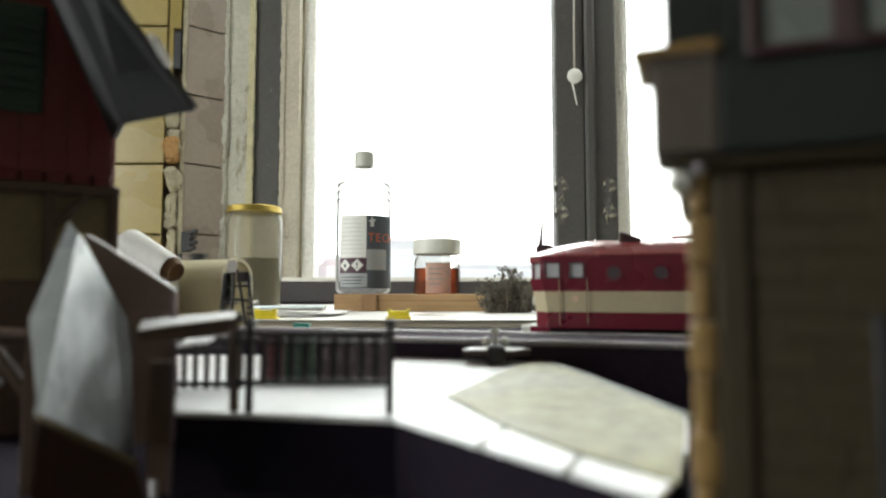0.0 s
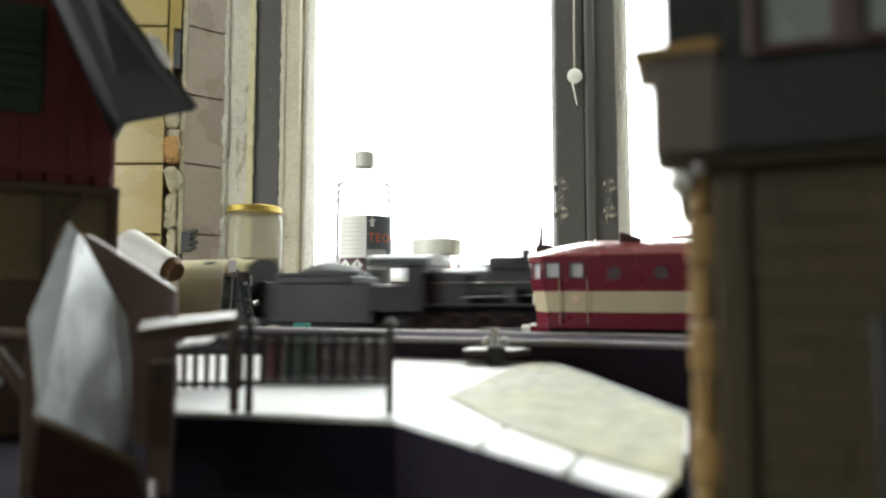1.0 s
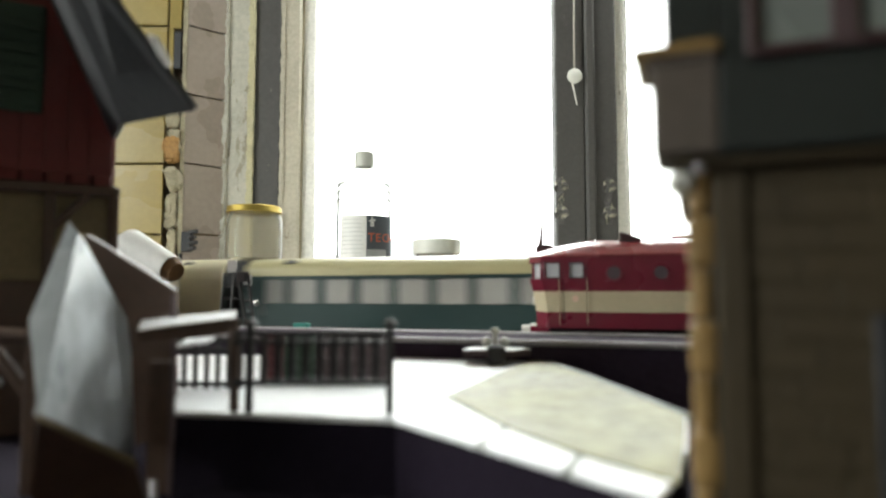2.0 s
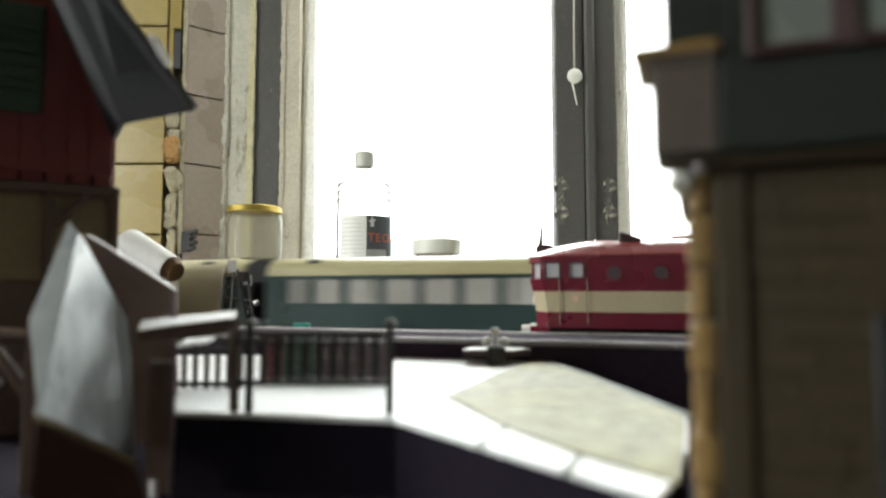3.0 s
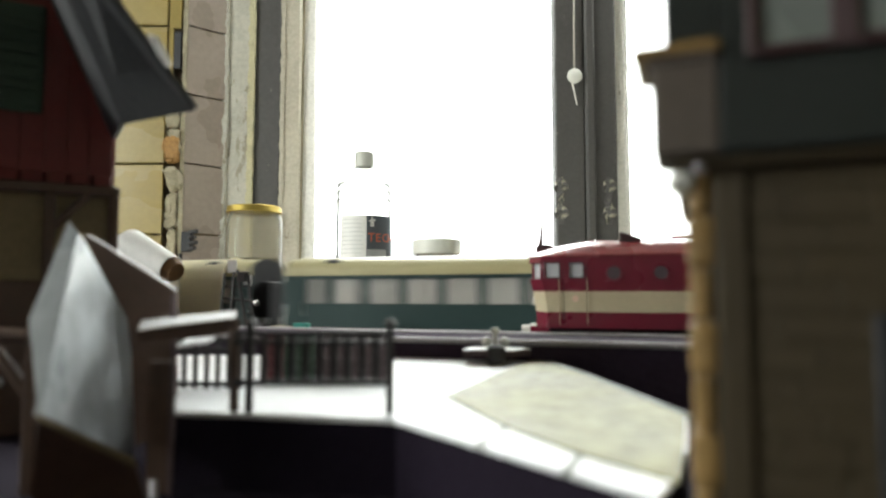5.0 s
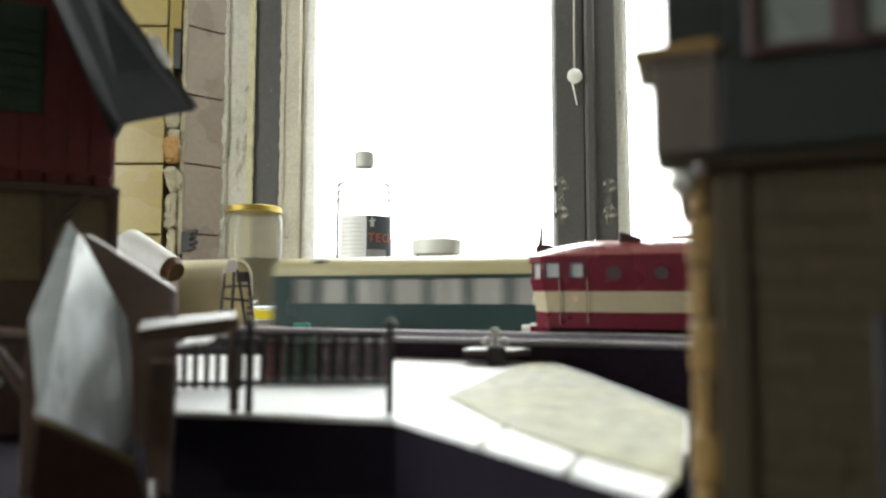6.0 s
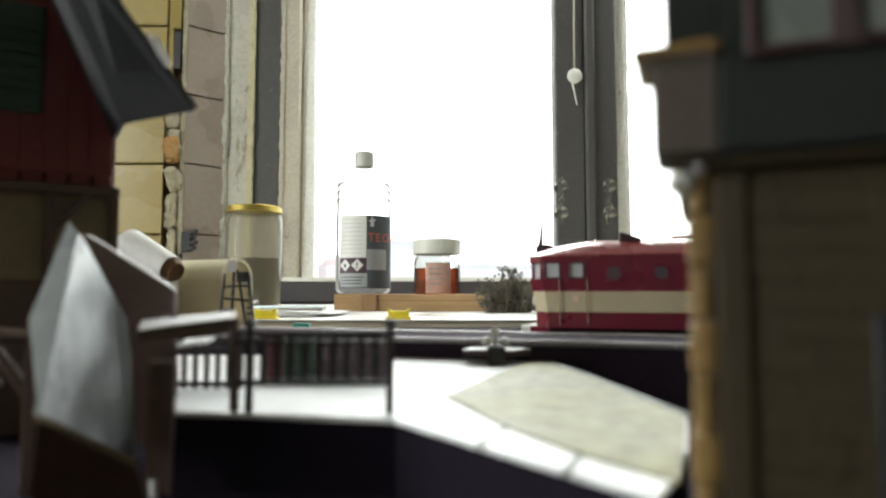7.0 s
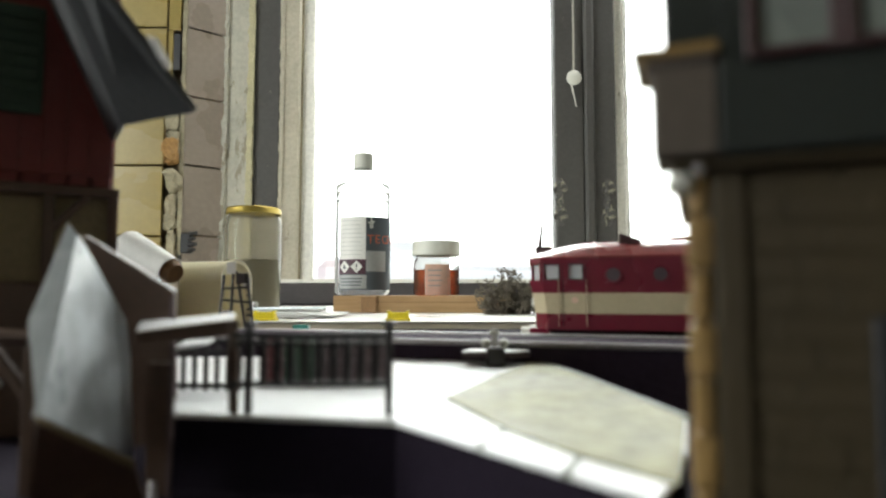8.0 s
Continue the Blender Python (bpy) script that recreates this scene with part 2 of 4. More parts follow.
    # Emission stands in for daylight and haze on the far shapes; no lamps.
    distance=glowing("glowing_distance", (0.86, 0.88, 1.0), 0.42),
    glowing_pink=glowing("glowing_pink", (1.0, 0.78, 0.9), 0.36),
    sky=glowing("overcast_sky", (1.0, 1.0, 1.0), 4.0),
    lamp=glowing("head_lamp", (1.0, 0.75, 0.3), 1.0),
    lampglass=mat("lamp_glass", (0.6, 0.6, 0.58), 0.15, scale=300, stain=60, bump=0),
)


def let_light_through(m, share, colour):
    """Thin card: a share of the light that falls on its back comes through."""
    n, l = m.node_tree.nodes, m.node_tree.links
    tl, mix = n.new("ShaderNodeBsdfTranslucent"), n.new("ShaderNodeMixShader")
    tl.inputs[0].default_value = (*colour, 1)
    mix.inputs[0].default_value = share
    l.new(n["Principled BSDF"].outputs[0], mix.inputs[1])
    l.new(tl.outputs[0], mix.inputs[2])
    l.new(mix.outputs[0], n["Material Output"].inputs[0])


let_light_through(M["tunnel"], 0.4, (0.7, 0.64, 0.48))
K = 0.001


# ---- mesh helpers: sizes in millimetres ----
def part(name, bm, material, parent=None, label="", smooth=False):
    me = bpy.data.meshes.new(name)
    bmesh.ops.recalc_face_normals(bm, faces=bm.faces)
    bm.to_mesh(me)
    bm.free()
    if smooth:
        me.shade_smooth()
        me.set_sharp_from_angle(angle=radians(40))
    me.materials.append(M[material])
    ob = new(name, me)
    ob.parent = parent
    if label:
        ob["label"] = label
    return ob


def thing(name, label, category, m=None, group="", kind=""):
    ob = new(name)
    ob.empty_display_size = 0.01
    if m is not None:
        ob.matrix_basis = m
    return tagged(ob, label, category, group, kind)


def box(x0, x1, y0, y1, z0, z1, bevel=0.0, bm=None, seg=1):
    bm = bm or bmesh.new()
    vs = bmesh.ops.create_cube(bm, size=1)["verts"]
    for v in vs:
        v.co = Vector(((x0 + x1) / 2 + v.co.x * (x1 - x0), (y0 + y1) / 2 + v.co.y * (y1 - y0), (z0 + z1) / 2 + v.co.z * (z1 - z0))) * K
    if bevel:
        es = {e for v in vs for e in v.link_edges}
        bmesh.ops.bevel(bm, geom=list(es), offset=bevel * K, segments=seg, affect="EDGES", profile=0.6)
    return bm


def tube(p, q, r, bm=None, r2=None, seg=14):
    """A closed round bar from p to q."""
    bm = bm or bmesh.new()
    p, q = Vector(p) * K, Vector(q) * K
    m = Matrix.Translation((p + q) / 2) @ (q - p).to_track_quat("Z", "Y").to_matrix().to_4x4()
    bmesh.ops.create_cone(bm, cap_ends=True, segments=seg, radius1=r * K, radius2=(r if r2 is None else r2) * K, depth=(q - p).length, matrix=m)
    return bm


def lathe(profile, seg=40, closed=False):
    """Turns (radius, height) pairs round z."""
    bm = bmesh.new()
    rings = []
    for r, z in profile:
        rings.append([bm.verts.new((r * K * math.cos(a), r * K * math.sin(a), z * K)) for a in [math.tau * i / seg for i in range(seg)]])
    for a, b in zip(rings, rings[1:]):
        for i in range(seg):
            bm.faces.new((a[i], a[(i + 1) % seg], b[(i + 1) % seg], b[i]))
    if profile[0][0] > 0.01 and closed:
        bm.faces.new(rings[0][::-1])
    if profile[-1][0] > 0.01 and closed:
        bm.faces.new(rings[-1])
    bmesh.ops.remove_doubles(bm, verts=bm.verts, dist=1e-6)
    return bm


def plate(pts, thick, bm=None, bevel=0.0):
    """A flat plate with the outline pts, thick mm against its normal (downwards for an outline counter-clockwise from above)."""
    bm = bm or bmesh.new()
    ps = [Vector(p) * K for p in pts]
    n = sum(((ps[i] - ps[0]).cross(ps[i + 1] - ps[0]) for i in range(1, len(ps) - 1)), Vector()).normalized()
    top = [bm.verts.new(p) for p in ps]
    low = [bm.verts.new(p - n * thick * K) for p in ps]
    fs = [bm.faces.new(top), bm.faces.new(low[::-1])]
    for i in range(len(ps)):
        j = (i + 1) % len(ps)
        fs.append(bm.faces.new((top[j], top[i], low[i], low[j])))
    if bevel:
        bmesh.ops.bevel(bm, geom=list({e for f in fs for e in f.edges}), offset=bevel * K, segments=1, affect="EDGES")
    return bm


def sweep(outline, x0, x1, bm=None, skew=0.0, steps=1):
    """The outline of (y, z) pairs swept along x; skew shifts the ends by y."""
    bm = bm or bmesh.new()
    rings = [[bm.verts.new(((x0 + (x1 - x0) * k / steps + skew * y) * K, y * K, z * K)) for y, z in outline] for k in range(steps + 1)]
    for a, b in zip(rings, rings[1:]):
        for i in range(len(outline)):
            j = (i + 1) % len(outline)
            bm.faces.new((a[i], a[j], b[j], b[i]))
    bm.faces.new(rings[0][::-1])
    bm.faces.new(rings[-1])
    return bm


def roughen(bm, amount, scale, cuts=0):
    if cuts:
        bmesh.ops.subdivide_edges(bm, edges=bm.edges, cuts=cuts, use_grid_fill=True)
    for v in bm.verts:
        v.co += Vector(noise.noise_vector(v.co * scale)) * amount * K
    return bm


def ragged(x0, x1, y0, y1, z0, z1, amount, scale, step=5.0):
    """An upright strip with a broken, wavering surface."""
    bm = bmesh.new()
    n, xs = int((z1 - z0) / step), 4
    edge = [(x0 + (x1 - x0) * i / xs, y0) for i in range(xs + 1)] + [(x1, y1), (x0, y1)]
    rings = []
    for k in range(n + 1):
        z = z0 + (z1 - z0) * k / n
        ring = []
        for x, y in edge:
            p = Vector((x, y, z))
            d = noise.noise_vector(p * scale * K) * amount + noise.noise_vector(p * scale * 3.7 * K) * amount * .5
            ring.append(bm.verts.new((p + Vector((d.x, min(d.y, 1.0) if y == y0 else 0, 0))) * K))
        rings.append(ring)
    m = len(edge)
    for p, q in zip(rings, rings[1:]):
        for i in range(m):
            bm.faces.new((p[i], p[(i + 1) % m], q[(i + 1) % m], q[i]))
    bm.faces.new(rings[0][::-1])
    bm.faces.new(rings[-1])
    return bm


def writing(name, text, size, material, parent, m, label=""):
    """Raised letters as a mesh, size in millimetres."""
    cu = bpy.data.curves.new(name, "FONT")
    cu.body, cu.size, cu.extrude = text, size * K, 0.05 * K
    tmp = bpy.data.objects.new(name, cu)
    scene.collection.objects.link(tmp)
    me = bpy.data.meshes.new_from_object(tmp.evaluated_get(bpy.context.evaluated_depsgraph_get()))
    bpy.data.objects.remove(tmp)
    me.materials.clear()
    me.materials.append(M[material])
    ob = new(name, me)
    ob.parent, ob.matrix_basis = parent, m
    if label:
        ob["label"] = label
    return ob


# ---- the line of the tracks ----
ALONG = Vector((0.950, -0.3115, 0)).normalized()
ACROSS = Vector((0.3115, 0.950, 0)).normalized()
TURN = math.degrees(math.atan2(ALONG.y, ALONG.x))
FAR_LINE = Vector((-98.9, 365.7, 0))     # middle of the track on which the train runs, at its zero
NEAR_LINE = Vector((45.8, 267.7, 0))     # middle of the track of the standing locomotive


def on_line(origin, s, z=0.0):
    p = (origin + ALONG * s) * K
    return pose(p.x, p.y, z * K, 0, 0, TURN)


# ---- the room ----
def room():
    g = thing("floor", "dark wooden room floor under the table", "floor", kind="structure")
    part("boards", box(-2000, 2200, -2600, 1600, -790, -770), "floorwood", g)
    c = tagged(part("ceiling", box(-2000, 2200, -2600, 1600, 1900, 1950), "wallpaint"), "plain painted ceiling", "ceiling", kind="structure")
    # north wall, with the window's opening
    w = thing("wall_north", "old kitchen wall with yellow tiles round the window", "wall", kind="structure")
    part("wall_body", box(-2000, -505, 1440, 1600, -770, 1900), "grout", w)
    part("wall_body", box(1300, 2200, 1440, 1600, -770, 1900), "wallpaint", w)
    part("wall_body", box(-505, 1300, 1440, 1600, -770, -30), "wallpaint", w)
    part("wall_body", box(-505, 1300, 1440, 1600, 1500, 1900), "wallpaint", w)
    # the wall stands proud beside the window, with a splayed reveal
    part("backing", plate([(-2000, 1381, -770), (-576, 1381, -770), (-503, 1440.5, -770), (-2000, 1440.5, -770)][::-1], 2670 * -1), "grout", w)
    tile = None
    for i in range(6):
        for j in range(11):
            x1 = -614.5 - 152 * i
            z0 = 6 + 156 * (j - 2)
            if tile is None:
                tile = part("tile", box(-74.5, 74.5, -3, 4, -76, 76, 1.6), "tile", w)
                t = tile
            else:
                t = new("tile", tile.data)
                t.parent = w
            t.matrix_basis = pose((x1 - 74.5) * K, 1.377 + random.uniform(-0.0006, 0.0006), (z0 + 76) * K, random.uniform(-.3, .3), random.uniform(-.3, .3), random.uniform(-.3, .3))
    # narrow cut tiles between the last full row and the corner
    part("bare_patch", box(-612, -584, 1376, 1382, 531, 615, 1), "chassis", w, "dark bare patch of a missing tile")
    for z0, z1 in ((622, 770), (776, 930)):
        part("tile", box(-611, -584, 1374, 1381, z0, z1, 1.5), "tile", w)
    part("tile", box(-611, -600, 1374, 1381, 470, 622, 1.5), "tile", w)
    for j in range(9):
        z0 = 8 + 156 * (j - 2)
        a, b = Vector((-573, 1381, 0)), Vector((-504, 1438, 0))
        off = Vector((0.63, -0.77, 0)) * 5
        t = part("tile", plate([a + off + Vector((0, 0, z0)), b + off + Vector((0, 0, z0)), b + off + Vector((0, 0, z0 + 152)), a + off + Vector((0, 0, z0 + 152))], 6, bevel=1.2), "tile_side", w)
    # broken plaster down the corner, where tiles have come off
    for k, (z0, z1, xa, xb) in enumerate([(395, 470, -612, -582), (340, 392, -608, -578), (175, 250, -606, -584), (100, 172, -600, -582)]):
        part("plaster_patch", roughen(roughen(box(xa, xb, 1368, 1384, z0, z1, 3), 6, 60 + 9 * k, 9), 2.5, 210), "plaster", w, smooth=True)
    part("plaster_patch", roughen(roughen(box(-606, -574, 1356, 1384, 258, 308, 8), 8, 45, 9), 2.5, 200), "plaster", w, smooth=True)
    part("plaster_patch", roughen(roughen(box(-609, -582, 1358, 1384, 318, 372, 4), 8, 45, 9), 2.5, 200), "putty", w, "ochre lump of old filler", smooth=True)
    part("plaster_patch", ragged(-579, -571, 1375, 1388, -20, 1200, 2.6, 50), "plaster", w, smooth=True)
    # side and rear walls; the side wall has an added, unseen opening for fill light
    e = thing("wall_west", "painted side wall with an added, unseen light opening", "wall", kind="structure")
    for b in ((-2050, -2000, -2600, -450), (-2050, -2000, 250, 1600)):
        part("wall_body", box(*b, -770, 1900), "wallpaint", e)
    part("wall_body", box(-2050, -2000, -450, 250, -770, 150), "wallpaint", e)
    part("wall_body", box(-2050, -2000, -450, 250, 1400, 1900), "wallpaint", e)
    tagged(part("wall_east", box(2200, 2250, -2600, 1600, -770, 1900), "wallpaint"), "plain painted room wall", "wall", kind="structure")
    tagged(part("wall_south", box(-2000, 2200, -2650, -2600, -770, 1900), "wallpaint"), "plain painted room wall", "wall", kind="structure")


def window():
    w = thing("window_1", "old casement window with peeling grey and white paint", "window", kind="structure")
    yb = 1440
    # wall edge with peeling paint between the tiles and the frame
    part("plaster_edge", ragged(-505, -441, 1438, 1500, -25, 1500, 1.2, 30), "peel", w, "peeling plaster strip", smooth=True)
    part("paint_lip", ragged(-509, -498, 1431, 1442, -25, 1500, 5.5, 42), "peel", w, "edge of thick flaking white paint", smooth=True)
    part("outer_frame", box(-441, -378, 1446, 1510, -30, 1500, 4), "frame_grey", w)
    part("outer_frame", ragged(-452, -439, 1436, 1490, -30, 1500, 3.5, 60), "ridge", w, smooth=True)
    part("sill_rail", box(-441, 1200, 1446, 1510, -30, 8, 3), "rail_dark", w)
    for x0, x1, first in ((-376, 331, True), (352, 1100, False)):
        s = part("sash", box(x0, x0 + 42 if first else x0 + 54, 1452, 1500, 66 if first else 8, 1480, 4), "frame_beige" if first else "frame_grey", w)
        if first:
            # darker strip drawn in for the shadow between sash and bead
            part("groove", box(x0 + 41, x0 + 47, 1464, 1470, 66, 1440), "plaster", s, "groove beside the bead, its shadow put in as colour")
        part("bead", box(x0 + (42 if first else 54), x0 + (74 if first else 84), 1468, 1496, 60, 1440, 3), "frame_white", s, "white glazing bead with flaking paint")
        part("bottom_rail", box(x0 + (0 if first else 42), x1 - 60, 1450, 1500, 8, 60, 4), "rail_dark", s)
        part("stile", box(x1 - 70, x1, 1448, 1500, 8, 1480, 4), "frame_grey", s)
        part("top_rail", box(x0, x1, 1452, 1500, 1420, 1480, 4), "frame_white", s)
        p = part("pane", box(x0 + 70, x1 - 66, 1482, 1485, 56, 1425), "glass", s)
        p.visible_shadow = False
    part("paint_edge", ragged(-381, -371, 1448, 1490, 66, 1480, 2.6, 55), "frame_beige", w, smooth=True)
    part("paint_edge", ragged(429, 436, 1460, 1490, 60, 1440, 2.2, 55), "frame_white", w, smooth=True)
    part("mullion", box(331, 354, 1440, 1510, 0, 1490, 5), "frame_grey", w)
    part("lower_bead", ragged(-374, 262, 1449, 1480, 59, 68, 1.2, 60, 3), "frame_white", w, "cream lip over the dark rail")
    for z in (278, 216):
        for x in (272, 383):
            part("hinge_plate", roughen(lathe([(6, 0), (16, 0), (16, 2.0), (11, 3), (9, 1.2), (6, 2.6), (6, 0)], 30), 6, 95), "hinge_paint", w, smooth=True).matrix_basis = pose(x * K, 1.448, z * K, 90, 0, 0)
    for x in (272, 383):
        part("bare_paint", ragged(x - 8, x + 7, 1446.5, 1450, 190, 300, 5.5, 60), "hinge_paint", w, "patch of flaking paint at the hinges")
    g = thing("window_cord", "hanging cord with a round white knob", "blind cord")
    part("cord", tube((309, 1436, 1400), (305, 1436, 548), 2.2), "cord", g)
    part("knob", lathe([(0, -6), (12, -5), (17, -2), (17.5, 2), (13, 5), (0, 6)], 24), "white", g, smooth=True).matrix_basis = pose(0.3046, 1.432, 0.533, 90, 0, 0)
    part("tail", tube((300, 1438, 519), (311, 1440, 467), 2.0, r2=1.2), "frame_white", g)
    back = tagged(part("backdrop", box(-6000, 6000, 5000, 5010, -1500, 6000), "sky"), "bright overcast sky outside", "sky", kind="structure")
    # self-glowing boxes, a little dimmer than the sky, tint its lower part
    part("hills", box(-2600, -140, 4960, 4990, -1500, 330, 60), "distance", back, "far shape glowing pale in place of daylight haze")
    part("hills", box(-480, 60, 4940, 4955, -1500, 445, 80), "distance", back, "far shape glowing pale in place of daylight haze")
    part("hills", box(40, 900, 4960, 4990, -1500, 260, 60), "distance", back, "far shape glowing pale in place of daylight haze")
    part("roof_far", box(-960, -700, 4920, 4930, -1500, 300, 60), "glowing_pink", back, "far roof glowing pale pink in place of daylight")
    # unseen sky panel behind the added side opening
    side = tagged(part("backdrop", box(-3600, -3590, -1500, 2600, -500, 3500), "sky"), "bright overcast sky outside", "sky", kind="structure")


def table():
    t = thing("layout_table", "wide dark felt covered table carrying the model railway", "table")
    part("tabletop", box(-1980, 2180, -420, 1432, -40, -12, 3), "pine", t)
    part("felt_cover", box(-1980, 2180, -420, 700, -12, 0, 2), "felt", t, "dark purple felt ground")
    for x in (-1900, 2100):
        for y in (-360, 1380):
            part("leg", box(x - 35, x + 35, y - 35, y + 35, -770, -40, 4), "pine", t)
    b = thing("shelf_board", "pale worn board along the window sill", "board")
    part("board_body", roughen(box(-900, 900, 586, 1430, -11.5, 5.8, 0.5), 0, 1), "board", b)
    part("board_cover", box(-900, 900, 584, 1428, 5.8, 7.0, 0.4), "board_top", b, "white worn board surface")


# ---- track work ----
def track(origin, s0, s1):
    t = thing("railway_track", "model railway track on dark ballast", "track", on_line(origin, 0), "tracks")
    part("ballast_bed", sweep([(-22, 0.05), (22, 0.05), (15, 1.6), (-15, 1.6)], s0, s1, steps=60), "ballast", t)
    for y in (-8.7, 8.7):
        part("rail", sweep([(y - .45, 2.0), (y + .45, 2.0), (y + .45, 4.0), (y - .45, 4.0)], s0, s1), "rail", t)
    n, first = int((s1 - s0) / 7), None
    bm = bmesh.new()
    for i in range(n):
        s = s0 + 3 + 7 * i
        if -90 < s < 260:
            if first is None:
                first = part("sleeper", box(-1.5, 1.5, -15, 15, 1.0, 2.4, 0.2), "sleeper", t)
                k = first
            else:
                k = new("sleeper", first.data)
                k.parent = t
            k.location.x = s * K
        else:
            box(s - 1.5, s + 1.5, -15, 15, 1.0, 2.4, bm=bm)
    tagged(part("far_sleepers", bm, "sleeper", t), kind="stuff")


def platforms():
    p = thing("station_platform", "long dark station platform with grey edge stones", "platform", on_line(Vector((-15, 192, 0)), 0))
    part("platform_wall", box(-160, 420, 0.5, 43, 0, 16.4), "deck", p)
    part("platform_top", box(-160, 420, 3.6, 37.8, 16.4, 17.2, 0.2), "deck", p)
    for i in range(29):
        x = -160 + 20 * i
        part("edge_stone", box(x + .06, x + 19.94, 0, 3.4, 16.4, 17.9, 0.25), "edge", p)
        part("edge_stone", box(x + .06, x + 19.94, 38, 43.5, 16.4, 17.7, 0.25), "edge", p)
    q = thing("loading_yard", "glossy white raised yard, its sides coloured dark for shade", "platform")
    rim = [(-44.3, 104.2, 12.0), (-7.2, 98.1, 12.0), (20.1, 60.1, 12.0), (24.8, 68.2, 12.0), (30.0, 79.1, 12.0), (38.0, 99.4, 12.0), (28.7, 201.2, 12.0), (-84.6, 197.5, 12.0)]
    part("yard_top", plate(rim, .8, bevel=0.25), "card", q, "glossy white yard surface")
    mid = sum((Vector(p) for p in rim), Vector()) / len(rim)
    # shadow and purple flare on the side are put into its dark colour
    part("yard_side", plate([mid + (Vector(p) - mid) * .993 - Vector((0, 0, .8)) for p in rim], 11.15), "felt", q, "yard side coloured dark purple for its shade")
    for a, b in (((4.4, 80.5), (8.8, 91.5)), ((12.9, 68.3), (16.1, 75.8))):
        d = Vector((b[0] - a[0], b[1] - a[1], 0)).normalized()
        n = Vector((d.y, -d.x, 0)) * .5
        ends = [Vector((*a, 12.06)), Vector((*b, 12.06))]
        part("joint", plate([ends[0] - n, ends[0] + n, ends[1] + n * .7, ends[1] - n * .7], .3), "dark_strip", q, "grey joint between yard plates")
    v = thing("paving", "worn olive grey paving sheet on the white yard", "paving")
    corner = [Vector(c) for c in ((0.6, 118.1, 12.3), (8.8, 91.5, 12.3), (16.1, 75.8, 12.3), (23.6, 64.5, 12.3), (29.4, 78.6, 12.3), (37.0, 98.2, 12.3), (32.6, 147.0, 12.3), (26.6, 186.0, 12.3))]
    part("paving_slab", plate(corner, 0.25, bevel=0.05), "paver", v)
    # the shadow along the paving's far edge, laid down as coloured plates
    dark_strip = [corner[5] + Vector((.15, 0, .1)), corner[6] + Vector((.15, 0, .1)), corner[7] + Vector((.15, 0, .1))]
    part("kerb_strip", plate([dark_strip[0], dark_strip[0] + Vector((1.3, .6, 0)), dark_strip[1] + Vector((1.5, .6, 0)), dark_strip[1]], .4), "dark_strip", v, "grey-green strip coloured as shade along the paving")
    part("kerb_strip", plate([dark_strip[1], dark_strip[1] + Vector((1.5, .6, 0)), dark_strip[2] + Vector((2.2, 2.6, 0)), dark_strip[2]], .4), "dark_strip", v, "grey-green strip coloured as shade along the paving")


def fence():
    f = thing("fence", "dark brown model picket fence on the white yard", "fence")
    x0, x1, y = -33.6, -8.5, 102.5
    for z in (24.6, 16.8):
        part("fence_rail", box(x0, x1, y - .5, y + .5, z - .45, z + .45, .15), "plastic", f)
    part("fence_rail", box(x0, x1, y - .7, y + .7, 22.9, 23.6, .15), "plastic", f)
    first = None
    for i in range(9):
        x = x1 - 2.25 * (i + 1)
        if first is None:
            first = part("slat", box(-.55, .55, y - .35, y + .35, 16.8, 24.4, .12), "plastic", f)
            k = first
        else:
            k = new("slat", first.data)
            k.parent = f
        k.location.x = x * K
    for x in (x1, -31.0):
        part("post", box(x - .55, x + .55, y - .75, y + .75, 12, 25.9, .2), "plastic", f)
        part("cap", lathe([(1.0, 0), (1.15, .5), (.5, 1.1), (0, 1.2)], 12), "plastic", f).location = (x * K, y * K, 0.0258)
    h = thing("fence", "dark brown model picket fence further back on the yard", "fence")
    y = 128.0
    for z in (13.0, 19.7, 21.6):
        part("fence_rail", box(-54.4, -40.2, y - .5, y + .5, z - .5, z + .5, .12), "plastic", h)
    first = None
    for i in range(7):
        k = first
        if first is None:
            first = k = part("slat", box(-.45, .45, y - .3, y + .3, 12, 22.4, .1), "plastic", h)
        else:
            k = new("slat", first.data)
            k.parent = h
        k.location.x = (-40.6 - 2.24 * i) * K
    for x, w, m in ((-39.6, 4.6, "goods_red"), (-34.8, 6.6, "shutter"), (-28.0, 7.6, "goods"), (-20.2, 8.4, "goods")):
        k = thing("crate", "low dark slatted goods crate behind the fence", "crate", group="goods crates")
        part("body", box(x + .3, x + w - .3, 140.6, 149, 12, 21.4, .3), m, k)
        for j in range(4):
            part("board", box(x, x + w, 140, 140.7, 12.2 + 2.45 * j, 14.5 + 2.45 * j, .2), m, k)
    b = thing("buffer_stop", "small grey buffer stop on the yard", "buffer stop")
    rim = [(5.1, 172.5), (18.5, 171.0), (24.3, 176.5), (19.0, 180.0), (8.0, 181.5)]
    part("base", plate([(x, y, 15.6) for x, y in rim], 1.5, bevel=.1), "goods", b, "dark plate edge")
    part("top_plate", plate([(x * .99 + .15, y * .998 + .35, 15.9) for x, y in rim], .28), "card", b, "white top plate")
    c = Vector((14.4, 176.0, 15.9))
    part("block", box(c.x - 2.3, c.x + 2.3, 170.4, 178.5, 12, 17.0, .5), "plastic", b, "dark middle block")
    part("stem", tube(c + Vector((0, 0, 1.0)), c + Vector((0, 0, 4.6)), .8, r2=.65), "steel", b, "thin metal stem", smooth=True)
